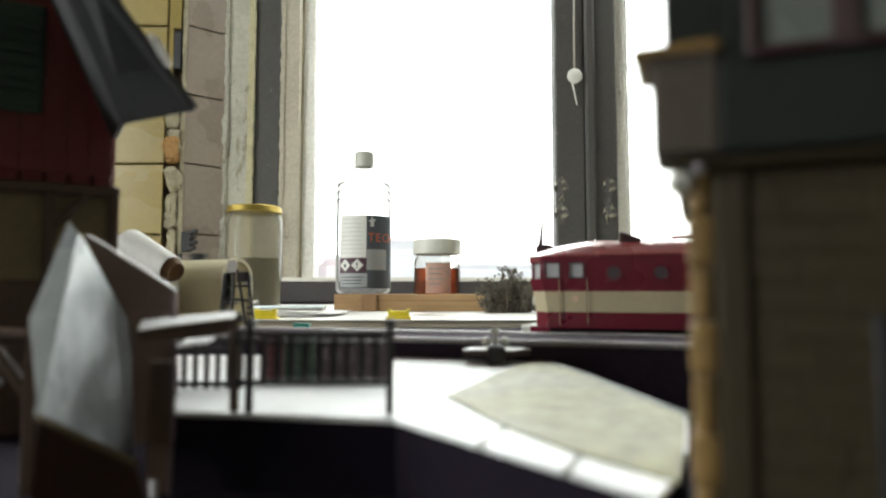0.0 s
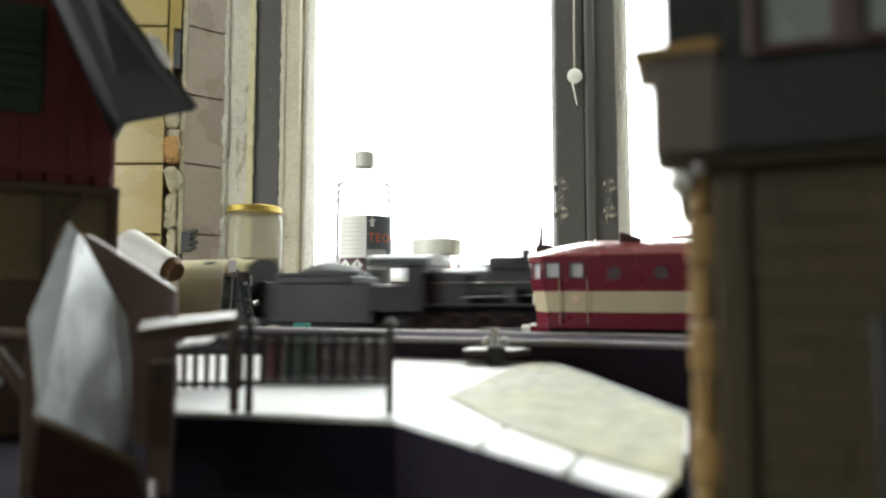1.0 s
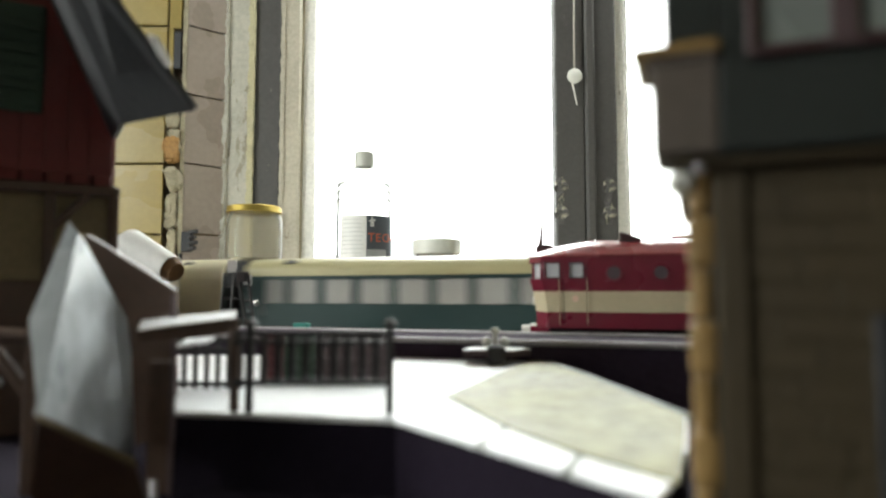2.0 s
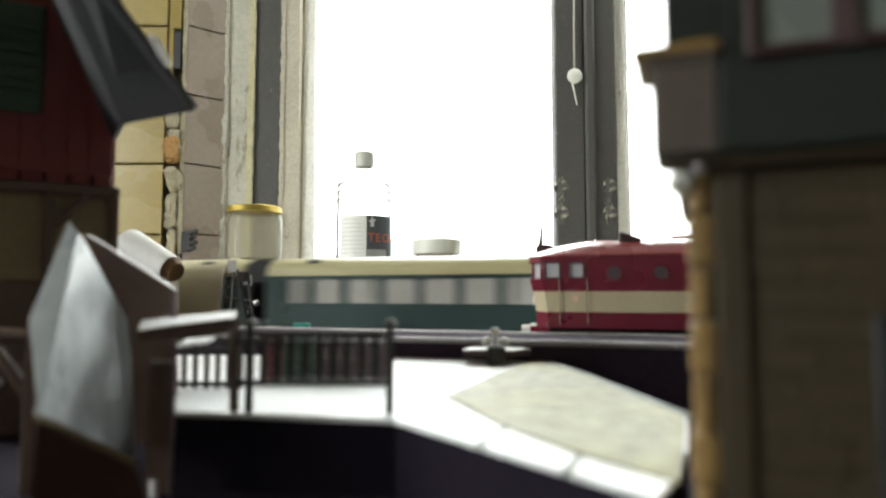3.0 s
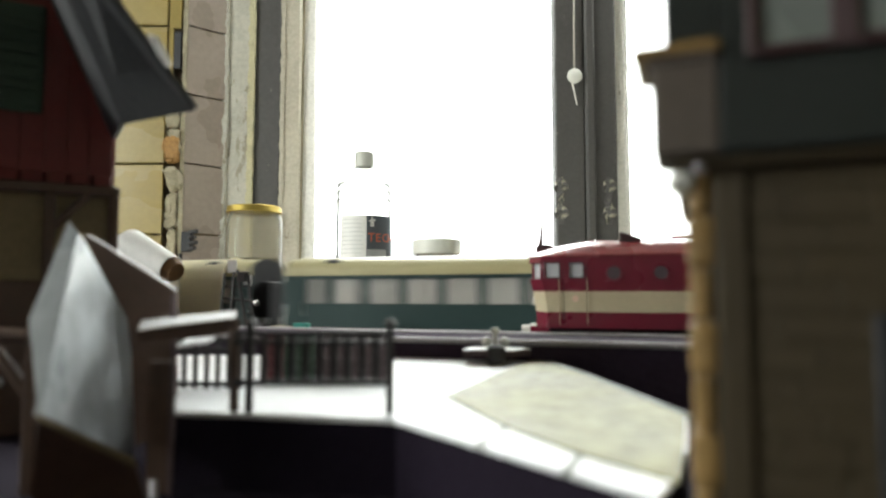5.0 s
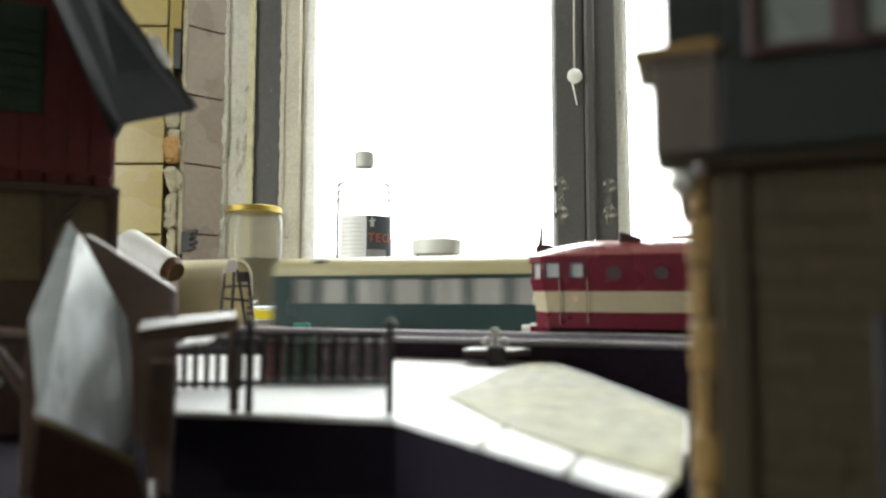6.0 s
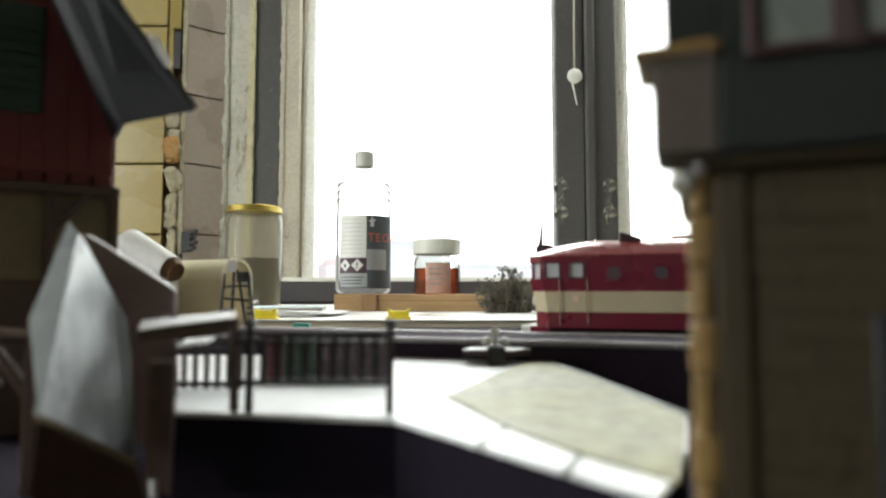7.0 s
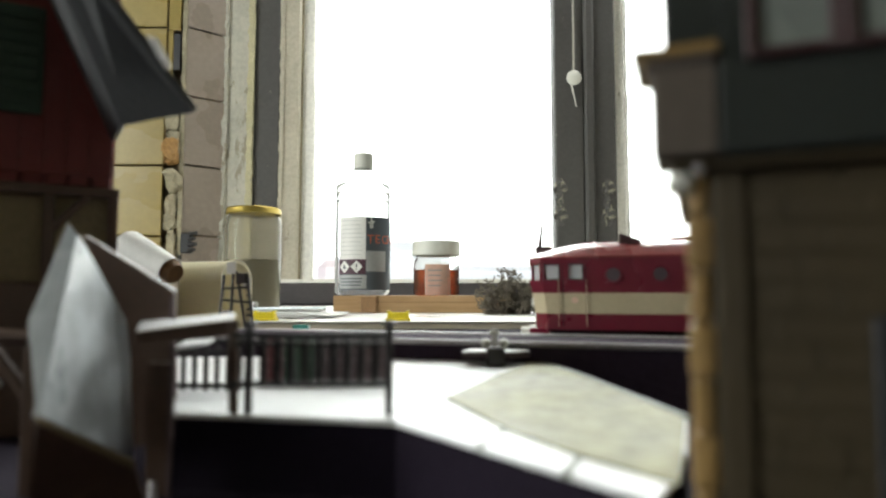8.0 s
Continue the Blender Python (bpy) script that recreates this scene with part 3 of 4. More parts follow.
    part("knob", lathe([(0, 0), (1.0, .1), (1.25, .7), (.9, 1.4), (0, 1.6)], 16), "white", b, "pale round top", smooth=True).location = (c + Vector((0, 0, 4.3))) * K
    for k in (-2.5, 2.4):
        part("ball", lathe([(0, -1.4), (1.0, -1.0), (1.4, 0), (1.0, 1.0), (0, 1.4)], 18), "white", b, "pale ball", smooth=True).location = (c + Vector((k, -1.5, 1.9))) * K


def tunnel():
    t = thing("tunnel", "cream card tunnel with a rounded top over the track", "tunnel", on_line(FAR_LINE, 0))
    def arch(w, h, seg=14):
        return [(-w, 0)] + [(-w * math.cos(math.pi * i / seg), h - w * 0.62 + w * 0.62 * math.sin(math.pi * i / seg)) for i in range(seg + 1)] + [(w, 0)]
    outer, inner = arch(20.5, 51.2), arch(19.0, 49.8)
    bm = bmesh.new()
    skew = -0.227
    rings = []
    for x in (-560, -23.5):
        rings.append([[bm.verts.new(((x + skew * y) * K, y * K, z * K)) for y, z in o] for o in (outer, inner)])
    for k in (0, 1):
        for i in range(len(outer) - 1):
            bm.faces.new([rings[0][k][i], rings[0][k][i + 1], rings[1][k][i + 1], rings[1][k][i]])
    for r in rings:
        for i in range(len(outer) - 1):
            bm.faces.new([r[0][i], r[0][i + 1], r[1][i + 1], r[1][i]])
    part("vault", bm, "tunnel", t, smooth=True)
    # raised portal ring
    bm = bmesh.new()
    o2, i2 = arch(21.3, 52.0), arch(19.0, 49.7)
    rr = []
    for x in (-25.0, -22.7):
        rr.append([[bm.verts.new(((x + skew * y) * K, y * K, z * K)) for y, z in o] for o in (o2, i2)])
    for i in range(len(o2) - 1):
        for a, b in ((rr[0][0], rr[1][0]), (rr[0][1], rr[1][1]), (rr[0][0], rr[0][1]), (rr[1][0], rr[1][1])):
            bm.faces.new([a[i], a[i + 1], b[i + 1], b[i]])
    part("portal_ring", bm, "tunnel", t, smooth=True)
    g = thing("signal_ladder", "thin black lattice signal stand with ladders", "signal")
    def bar(a, b, r=.75):
        part("bar", tube(a, b, r, seg=8), "plastic", g)
    for a, b in (((-105.4, 300.0, 15.1), (-103.4, 300.0, 40.6)), ((-100.1, 300.0, 15.1), (-99.1, 300.0, 41.2)), ((-92.6, 300.0, 14.5), (-97.5, 300.0, 42.2)), ((-88.9, 300.0, 14.5), (-92.7, 300.0, 41.2))):
        bar(a, b)
    for a, b in (((-105.1, 300.0, 23.0), (-99.2, 300.0, 23.6)), ((-104.7, 300.0, 28.9), (-90.2, 300.0, 27.5)), ((-104.3, 300.0, 34.2), (-91.5, 300.0, 34.7)), ((-92.5, 300.0, 21.7), (-89.8, 300.0, 21.4)), ((-92.3, 300.0, 24.3), (-89.9, 300.0, 24.6)), ((-91.9, 300.0, 18.2), (-89.2, 300.0, 18.2)), ((-92.4, 300.0, 31.0), (-90.6, 300.0, 31.0))):
        bar(a, b, .6)
    c = Vector((-95.3, 300.0, 39.0))
    part("lamp_box", box(c.x - 2.2, c.x + 2.2, c.y - 1.5, c.y + 1.5, c.z - 2.6, c.z + 2.4, .4), "plastic", g)
    w = Vector((-101.0, 303.0, 44.0))
    part("notice", box(w.x - 2.2, w.x + 2.2, w.y - .3, w.y + .3, w.z - 3, w.z + 3, .1), "paper", g, "small white notice board")
    w = Vector((-93.5, 303.0, 36.9))
    part("notice", box(w.x - 2, w.x + 2, w.y - .3, w.y + .3, w.z - 2.6, w.z + 2.6, .1), "paper", g, "small white notice board")
    w = Vector((-88.3, 300.0, 26.5))
    part("lamp_ball", lathe([(0, -1.5), (1.1, -1.1), (1.5, 0), (1.1, 1.1), (0, 1.5)], 14), "steel", g, smooth=True).location = w * K
    part("lamp_arm", tube(w - Vector((3, 0, 0)), w, .35, seg=6), "plastic", g)
    part("base", box(c.x - 11, c.x + 8, c.y - 4, c.y + 4, 0, 15.5, .4), "plastic", g, "dark plinth")
    q = thing("offcut", "small teal plastic offcut", "plastic offcut")
    c = Vector((-64.3, 290.0, 16.4))
    part("chip", box(c.x - 3.6, c.x + 3.6, c.y - 2, c.y + 2, 16.2 - 1.5, c.z + 1.2, .3), "teal", q)
    part("support", box(c.x - 4, c.x + 4, c.y - 3, c.y + 3, 0, 14.7, .3), "chassis", q)


# ---- rolling stock; x runs forward, z is the height over the ground ----
def wheelset(name, x, r, parent, material, gauge=7.6):
    bm = tube((x, -gauge, 4 + r), (x, -gauge - 2.2, 4 + r), r, seg=24)
    tube((x, gauge, 4 + r), (x, gauge + 2.2, 4 + r), r, bm, seg=24)
    tube((x, -gauge, 4 + r), (x, gauge, 4 + r), 1.2, bm)
    return part(name, bm, material, parent)


def bogie(x, parent, r=5.4, base=14, material="chassis"):
    b = part("bogie", box(x - base, x + base, -11, -9.8, 6, 11, .3), "chassis", parent)
    bm = box(x - base, x + base, 9.8, 11, 6, 11, .3)
    box(x - 3, x + 3, -10, 10, 8, 11, .3, bm)
    part("bogie_frame", bm, "chassis", b)
    for d in (-base * .7, base * .7):
        wheelset("wheelset", x + d, r, b, material)


def coach_body():
    c = thing("passenger_coach", "dark green model passenger coach with beige roof", "railway coach", group="coaches of the train")
    L, w = 121.5, 16.5
    n = w - .8

    def top(y):
        return 40.8 + 10.0 * max(0.0, 1 - (y / (w + .4)) ** 2) ** .4
    part("body", box(-L, L, -w, -w + .8, 13.5, 25.8, .2), "coach", c)
    part("body", box(-L, L, w - .8, w, 13.5, 25.8, .2), "coach", c)
    part("floor", box(-L + 1, L - 1, -n + .8, n - .8, 13.5, 14.6), "chassis", c)
    for y0, y1 in ((-w, -w + .8), (w - .8, w)):
        part("cantrail", box(-L, L, y0, y1, 38.6, 41.2, .15), "coach", c)
        ym = (y0 + y1) / 2
        gaps = [(-107.7, -95.7)] + [(20.9 * i - 8.1, 20.9 * i + 8.1) for i in range(-4, 5)] + [(95.7, 107.7)]
        x = -L
        for g0, g1 in gaps + [(L, L)]:
            part("pillar", box(x, g0, y0, y1, 25.8, 38.6), "coach", c)
            x = g1
        for g0, g1 in gaps:
            part("pane", box(g0, g1, ym - .1, ym + .1, 25.8, 38.6), "pane", c)
    for k in (-1, 1):
        for q in (-1, 1):
            part("door", box(k * 114.6 - 4.2, k * 114.6 + 4.2, q * w - .2, q * w + .2, 14.4, 38, .12), "coach", c)
            part("handrail", tube((k * 109.3, q * (w + .3), 19), (k * 109.3, q * (w + .3), 27), .22, seg=6), "steel", c)
            part("buffer", tube((k * L, q * 8.6, 15.6), (k * (L + 5.0), q * 8.6, 15.6), 1.9), "steel", c)
        arch = [(-n, 14.6)] + [(n * i / 8, top(n * i / 8) + .15) for i in range(-8, 9)] + [(n, 14.6)]
        part("end_wall", sweep(arch, k * L - .8 * (k > 0), k * L + .8 * (k < 0)), "bellows", c, "dark end wall")
        part("gangway", box(min(k * L, k * (L + 5.6)), max(k * L, k * (L + 5.6)), -7, 7, 13, 38, .8), "bellows", c)
    roof = [((w + .4) * -math.cos(math.pi * i / 24), top((w + .4) * math.cos(math.pi * i / 24)) - (.25 if i in (0, 24) else 0)) for i in range(25)]
    part("roof", sweep(roof, -L + .9, L - .9), "coachroof", c, "beige rounded coach roof", smooth=True)
    for x in (-94, 94):
        for y in (-1, 1):
            v = part("vent", lathe([(0, 1.3), (1.2, 1.2), (1.9, .5), (2.1, -.6)], 16), "slate", c, smooth=True)
            v.matrix_basis = Matrix.Translation((x * K, y * 0.0125, 0.0480)) @ Matrix.Rotation(radians(-y * 33), 4, "X") @ Matrix.Diagonal((2.1, 1, 1, 1))
    part("underframe", box(-L + 4, L - 4, -12, 12, 10.5, 13.5, .3), "chassis", c)
    part("battery_box", box(-22, 18, -14, 14, 6.5, 10.5, .5), "chassis", c)
    for x in (-88, 88):
        bogie(x, c)
    return c


def steam_engine():
    e = thing("steam_locomotive", "black model steam locomotive with smoke deflectors", "locomotive")
    # zero is the front buffer beam; the engine reaches back to x = -122
    f = -2
    part("boiler", tube((-10, 0, 34), (-88, 0, 34), 10.0, seg=32), "engine", e, smooth=True)
    part("smokebox", tube((-8, 0, 34), (-28, 0, 34), 10.6, seg=32), "engine", e, smooth=True)
    part("smokebox_door", lathe([(9.6, 0), (8.5, 1.4), (4, 2.6), (0, 2.9)], 28), "engine", e, smooth=True).matrix_basis = pose(-0.008, 0, 0.034, 0, 90, 0)
    for x in (-40, -55, -70, -84):
        part("boiler_band", tube((x, 0, 34), (x - .9, 0, 34), 10.25, seg=32), "engine", e)
    part("chimney", lathe([(5.4, 42), (4.6, 45), (4.2, 52), (5.2, 53.4), (5.2, 55), (3.2, 55)], 20), "engine", e, smooth=True).location.x = -0.0205
    part("dome", box(-60, -36, -5.5, 5.5, 42, 49.5, 2.0, seg=3), "engine", e, "long sand and steam dome casing", smooth=True)
    part("dome_cap", box(-43, -36.5, -4.6, 4.6, 49, 53.4, 1.0), "engine", e)
    part("running_plate", box(-88, -2, -15.5, 15.5, 24.6, 26, .3), "engine", e)
    for y in (-1, 1):
        part("smoke_deflector", box(-30, -6, y * 14.6 - .4, y * 14.6 + .4, 26, 44, .3), "engine", e)
        part("handrail", tube((-86, y * 11.0, 36.5), (-30, y * 11.0, 36.5), .4, seg=6), "steel", e)
        part("feed_pipe", tube((-70, y * 10.6, 29), (-28, y * 11.6, 30.5), .55, seg=8), "steel", e)
        part("air_pump", tube((-44, y * 13, 26), (-44, y * 13, 34), 2.6), "engine", e)
        part("cylinder", tube((-12, y * 13.2, 14), (-30, y * 13.2, 14), 5.0, seg=20), "engine", e, smooth=True)
        part("coupling_rod", box(-88, -44, y * 12.2 - .4, y * 12.2 + .4, 11.2, 13.4, .2), "steel", e)
        part("piston_rod", box(-60, -30, y * 12.9 - .4, y * 12.9 + .4, 13.4, 14.6, .2), "steel", e)
        part("lamp", tube((-2, y * 9.5, 27), (1.2, y * 9.5, 27), 1.6), "lampglass", e)
        part("buffer", tube((-1, y * 9.5, 16), (5, y * 9.5, 16), 2.2), "engine", e)
    part("side_lamp", box(-15.5, -10.5, -15.9, -15.1, 20.6, 21.8, .2), "lamp", e, "small glowing yellow lamp")
    part("buffer_beam", box(-4, -1, -15, 15, 12.5, 20, .4), "wheelred", e)
    part("frame", box(-118, -4, -7, 7, 8, 24.6, .4), "chassis", e)
    part("firebox", box(-92, -66, -11, 11, 22, 42, 3, seg=3), "engine", e)
    cab = part("cab", box(-116, -90, -15, 15, 21.5, 23), "engine", e)
    for y0, y1 in ((-16, -15.2), (15.2, 16)):
        part("cab_side", box(-99.5, -90, y0, y1, 34.5, 46.5), "engine", cab)
        part("cab_side", box(-117, -90, y0, y1, 22, 34.5), "engine", cab)
    part("cab_front", box(-91, -90, -15.2, 15.2, 24.6, 47), "engine", cab)
    roof = [(-17.4, 45.4)] + [(-17.4 * math.cos(math.pi * i / 14), 46 + 6.0 * math.sin(math.pi * i / 14)) for i in range(1, 14)] + [(17.4, 45.4)]
    part("cab_roof", sweep(roof, -121, -86), "engine", e, smooth=True)
    wheels = []
    for x in (-44, -60, -76, -92):
        w = part("driving_wheel", bmesh.new(), "wheelred", e, "dark red driving wheel")
        w.location = (x * K, 0, 0.0125)
        for y in (-1, 1):
            rim = part("rim", lathe([(8.6, -1.2), (8.6, 1.2), (7.0, 1.2), (7.0, -1.2), (8.6, -1.2)], 28), "wheelred", w)
            rim.matrix_basis = pose(0, y * 0.0092, 0, 90, 0, 0)
            bm = bmesh.new()
            for i in range(6):
                a = math.tau * i / 6
                tube((0, y * 9.2, 0), (7.4 * math.cos(a), y * 9.2, 7.4 * math.sin(a)), .6, bm, seg=6)
            tube((0, y * 8, 0), (0, y * 10.6, 0), 2, bm)
            part("spokes", bm, "wheelred", w)
        wheels.append(w)
    wheelset("leading_wheel", -20, 5.2, e, "wheelred")
    t = thing("tender", "black model tender heaped with coal", "tender")
    # zero is the engine's front too; the tender fills -128 to -178
    part("tank", box(-176, -118, -15.0, 15.0, 15, 36.5, .8), "engine", t)
    part("bunker", box(-176, -128, -15.5, 15.5, 36, 40.5, .8), "engine", t)
    part("rim", box(-176, -128, -15.5, -14.7, 40.5, 42.2, .2), "engine", t)
    part("rim", box(-176, -128, 14.7, 15.5, 40.5, 42.2, .2), "engine", t)
    part("coal_heap", roughen(lathe([(15, 39), (13.5, 43), (9, 46), (4, 47.2), (0, 47.5)], 40), 1.2, 400), "coal", t, "heap of black coal").matrix_basis = Matrix.Translation((-0.149, 0, 0)) @ Matrix.Diagonal((1.45, .95, 1, 1))
    part("underframe", box(-177, -124, -12, 12, 11, 15, .4), "chassis", t)
    part("drawbar", box(-126, -112, -2, 2, 12, 14), "chassis", t)
    for x in (-164, -138):
        bogie(x, t, 5.4, 11, "wheelred")
    for y in (-9.5, 9.5):
        part("buffer", tube((-176, y, 15.6), (-182, y, 15.6), 2.0), "engine", t)
    return e, t, wheels


def diesel():
    d = thing("diesel_locomotive", "dark red model diesel locomotive with a cream band", "locomotive", on_line(NEAR_LINE, 0))
    L, w, z0, z1 = 176.0, 16.4, 17.5, 46.0
    # plan outline with a tapered nose at either end
    def outline(k=0.0):
        return [(-6 + k, -9), (0 + k, -w), (L - k, -w), (L + 6 - k, -9), (L + 6 - k, 9), (L - k, w), (k, w), (-6 + k, 9)]
    def shell(za, zb, ka=0.0, kb=0.0, grow=0.0):
        bm = bmesh.new()
        lo = [bm.verts.new((x * K, y * (1 + grow) * K, za * K)) for x, y in outline(ka)]
        hi = [bm.verts.new((x * K, y * (1 + grow) * K, zb * K)) for x, y in outline(kb)]
        bm.faces.new(lo[::-1])
        bm.faces.new(hi)
        for i in range(8):
            bm.faces.new((lo[i], lo[(i + 1) % 8], hi[(i + 1) % 8], hi[i]))
        return bm
    part("lower_body", shell(z0, 23.8, 1.2, 1.0), "locored", d)
    part("cream_band", shell(23.8, 31.9, 1.0, -.2, .004), "cream", d, "cream painted band")
    part("upper_body", shell(31.9, 37.0, -.2, -1.6), "locored", d)
    # window zone: posts with openings between them
    mid = part("window_zone", shell(43.4, z1, -2.0, -1.4), "locored", d)
    for y in (-1, 1):
        for a, b in ((-2.0, -.8), (6.0, 9.2), (15.2, L - 15.2), (L - 9.2, L - 6), (L + .8, L + 2)):
            part("post", box(a, b, min(y * w, y * (w - .8)), max(y * w, y * (w - .8)), 37.0, 43.4), "locored", mid)
        for a, b in ((-.8, 6.0), (9.2, 15.2), (L - 15.2, L - 9.2), (L - 6, L + .8)):
            part("cab_window", box(a, b, y * (w - .5) - .1, y * (w - .5) + .1, 37.0, 43.4), "locopane", d)
            bm = box(a, a + .5, y * w - .15, y * w + .15, 37, 43.4)
            box(b - .5, b, y * w - .15, y * w + .15, 37, 43.4, bm=bm)
            box(a, b, y * w - .15, y * w + .15, 42.9, 43.4, bm=bm)
            box(a, b, y * w - .15, y * w + .15, 37, 37.5, bm=bm)
            part("window_frame", bm, "porthole", d)
        for a in (5.6, 16.4):
            part("handrail", tube((a, y * (w + .7), 19), (a, y * (w + .7), 37), .16, seg=6), "cream", d)
        part("door_seam", box(7.2, 7.4, y * w - .1, y * w + .1, 18.5, 43), "chassis", d)
        part("door_seam", box(16.0, 16.2, y * w - .1, y * w + .1, 18.5, 43), "chassis", d)
        part("badge", tube((11.8, y * w, 29), (11.8, y * (w + .3), 29), 1.3), "label_pink", d, "small round faded badge")
        for x in (26.5, 43.7, 60.9, 78.1, 95.3, 112.5, 129.7, 146.9):
            part("porthole", tube((x, y * (w - .3), 39), (x, y * (w + .25), 39), 2.7, seg=24), "porthole", d)
            part("porthole_ring", lathe([(2.6, 0), (3.3, 0), (3.3, .4), (2.6, .4), (2.6, 0)], 24), "locored", d).matrix_basis = pose(x * K, y * (w + .05) * K, 0.039, 90, 0, 0)
    for s, x in ((-1, -6.6), (1, L + 6.6)):
        for y in (-1, 1):
            a, b = Vector((x - s * .9, y * 8.6, 0)), Vector((x - s * 6.6, y * 15.4, 0))
            part("front_window", plate([a + Vector((0, 0, 37)), b + Vector((0, 0, 37)), b + Vector((0, 0, 43.2)), a + Vector((0, 0, 43.2))], .3), "locopane", d)
            part("front_window", box(min(x, x - s * .3), max(x, x - s * .3), min(y * .9, y * 8), max(y * .9, y * 8), 37, 43.2), "locopane", d)
            part("front_post", tube((x - s * .7, y * 8.6, 36.8), (x - s * .4, y * 8.6, 43.6), .7, seg=8), "locored", d)
            part("corner_post", tube((x - s * 6.6, y * 16, 36.8), (x - s * 6.2, y * 16, 43.6), .7, seg=8), "locored", d)
            part("head_lamp", tube((x + s * .2, y * 6, 28), (x - s * 3, y * 6, 28), 1.9), "lampglass", d)
            part("buffer", tube((x - s * 2, y * 9.5, 16), (x + s * 4, y * 9.5, 16), 2.2), "white", d, "pale buffer head")
        part("front_post", tube((x, 0, 36.8), (x, 0, 43.6), .6, seg=8), "locored", d)
        part("buffer_beam", box(min(x, x - s * 8), max(x, x - s * 8), -14.5, 14.5, 12.5, 18, .4), "locored", d)
    roof = [(-w - .5, 45.6), (-w - .5, 46.4), (-14, 49.4), (-9, 51.8), (-4, 52.8), (4, 52.8), (9, 51.8), (14, 49.4), (w + .5, 46.4), (w + .5, 45.6)]
    bm = sweep(roof, -8, L + 8, steps=16)
    for v in bm.verts:
        e = max(0, 22 - (v.co.x / K + 8), 22 - (L + 8 - v.co.x / K)) / 22
        top = max(0, v.co.z / K - 46.2)
        v.co.z -= top * .75 * e * K
        v.co.y *= 1 - .42 * max(0, (e - .62) / .38)
    part("roof", bm, "locoroof", d, "faded red roof sloping to the nose", smooth=True)
    for x in (18, 40, 62, 84):
        part("roof_seam", sweep([(y * 1.004, z + .25) for y, z in roof], x, x + .5), "locoroof", d)
    bm = box(28.5, 37, -10, -4, 49.5, 55.4, .6)
    for v in bm.verts:
        if v.co.z > 0.053:
            v.co.z -= max(0, v.co.x - 0.0315) * .5
    part("horn", bm, "wheelred", d, "dark wedge-shaped roof horn")
    part("exhaust", box(48, 60, -4, 4, 52, 54, .6), "locoroof", d)
    part("grab_rail", tube((37, -8, 53.0), (55, -8, 53.0), .35, seg=6), "locored", d)
    part("nose_lamp", box(-6, 1, -4, 4, 46.8, 51.6, .8), "wheelred", d)
    part("aerial", tube((-4.5, 0, 51), (-3.4, 0, 62), 1.0, r2=.45, seg=8), "wheelred", d)
    part("underframe", box(0, L, -12, 12, 11, 17.5, .4), "chassis", d)
    part("fuel_tank", box(66, 110, -13.5, 13.5, 6, 11, .6), "chassis", d)
    for x in (32, L - 32):
        bogie(x, d, 5.6, 18)


# ---- things on the sill ----
def bottle():
    b = thing("spirit_bottle", "clear plastic spirit bottle with white cap and dark label", "bottle", pose(-0.1165, 0.924, 0.0312, 0, 0, 0))
    part("shell", lathe([(0, .3), (36, .3), (39.5, 4), (40, 10), (40, 120), (39.4, 126), (40, 130), (40, 137), (37.4, 140), (40, 143), (40, 149), (37.4, 152), (40, 155), (40, 158), (38, 160.5)], 48), "pet", b, smooth=True)
    part("shoulder", lathe([(38, 160.5), (30, 164), (22, 169), (16, 175), (13, 181), (13, 190)], 48), "pet_washed_out", b, smooth=True)
    part("cap", lathe([(0, 208), (12.5, 208), (13.8, 206.5), (13.8, 186), (12.8, 186)], 36), "white", b, "white ribbed screw cap", smooth=True)
    for i in range(24):
        a = math.tau * i / 24
        part("cap_rib", tube((13.8 * math.cos(a), 13.8 * math.sin(a), 188), (13.8 * math.cos(a), 13.8 * math.sin(a), 205), .5, seg=5), "white", b)
    part("collar", lathe([(13.2, 182), (15.2, 182.5), (15.2, 185), (13.2, 185.4)], 32), "pet", b)

    def wrap(name, a0, a1, z0, z1, m, r, label=""):
        """A label bent round the bottle; angles in degrees from the side towards the room."""
        bm = bmesh.new()
        rows = []
        for rr in (r, r + .12):
            for z in (z0, z1):
                rows.append([bm.verts.new((rr * K * math.sin(radians(a)), -rr * K * math.cos(radians(a)), z * K)) for a in np.linspace(a0, a1, 14)])
        for p, q in ((0, 1), (2, 3), (0, 2), (1, 3)):
            for i in range(13):
                bm.faces.new((rows[p][i], rows[p][i + 1], rows[q][i + 1], rows[q][i]))
        return part(name, bm, m, b, label, smooth=True)
    wrap("label_back", -47, 88, 7, 110.5, "label_dark", 40.15, "dark printed label")
    wrap("label_text_panel", -46, 13, 50, 110, "paper", 40.4, "pale label panel of fine print")
    wrap("label_hazard_band", -46, 13, 29, 50, "label_wine", 40.4, "dark band with two hazard diamonds")
    wrap("label_foot", -45, 15, 9, 28, "label_grey", 40.4)
    wrap("label_photo", 14, 60, 33, 62, "label_grey", 40.4)
    for i in range(9):
        wrap("print_line", -42, random.uniform(0, 10), 104 - 6 * i, 105 - 6 * i, "print", 40.6)
    for i in range(3):
        wrap("print_line", -40, random.uniform(0, 10), 13 + 4.5 * i, 14.6 + 4.5 * i, "label_dark", 40.6)

    def bend(x, z, turn=0.0):
        a = x / 41
        return Matrix.Translation((41 * K * math.sin(a), -41 * K * math.cos(a), z * K)) @ Matrix.Rotation(a, 4, "Z") @ Matrix.Rotation(radians(90), 4, "X") @ Matrix.Rotation(radians(turn), 4, "Z")
    for x in (-22, -3.5):
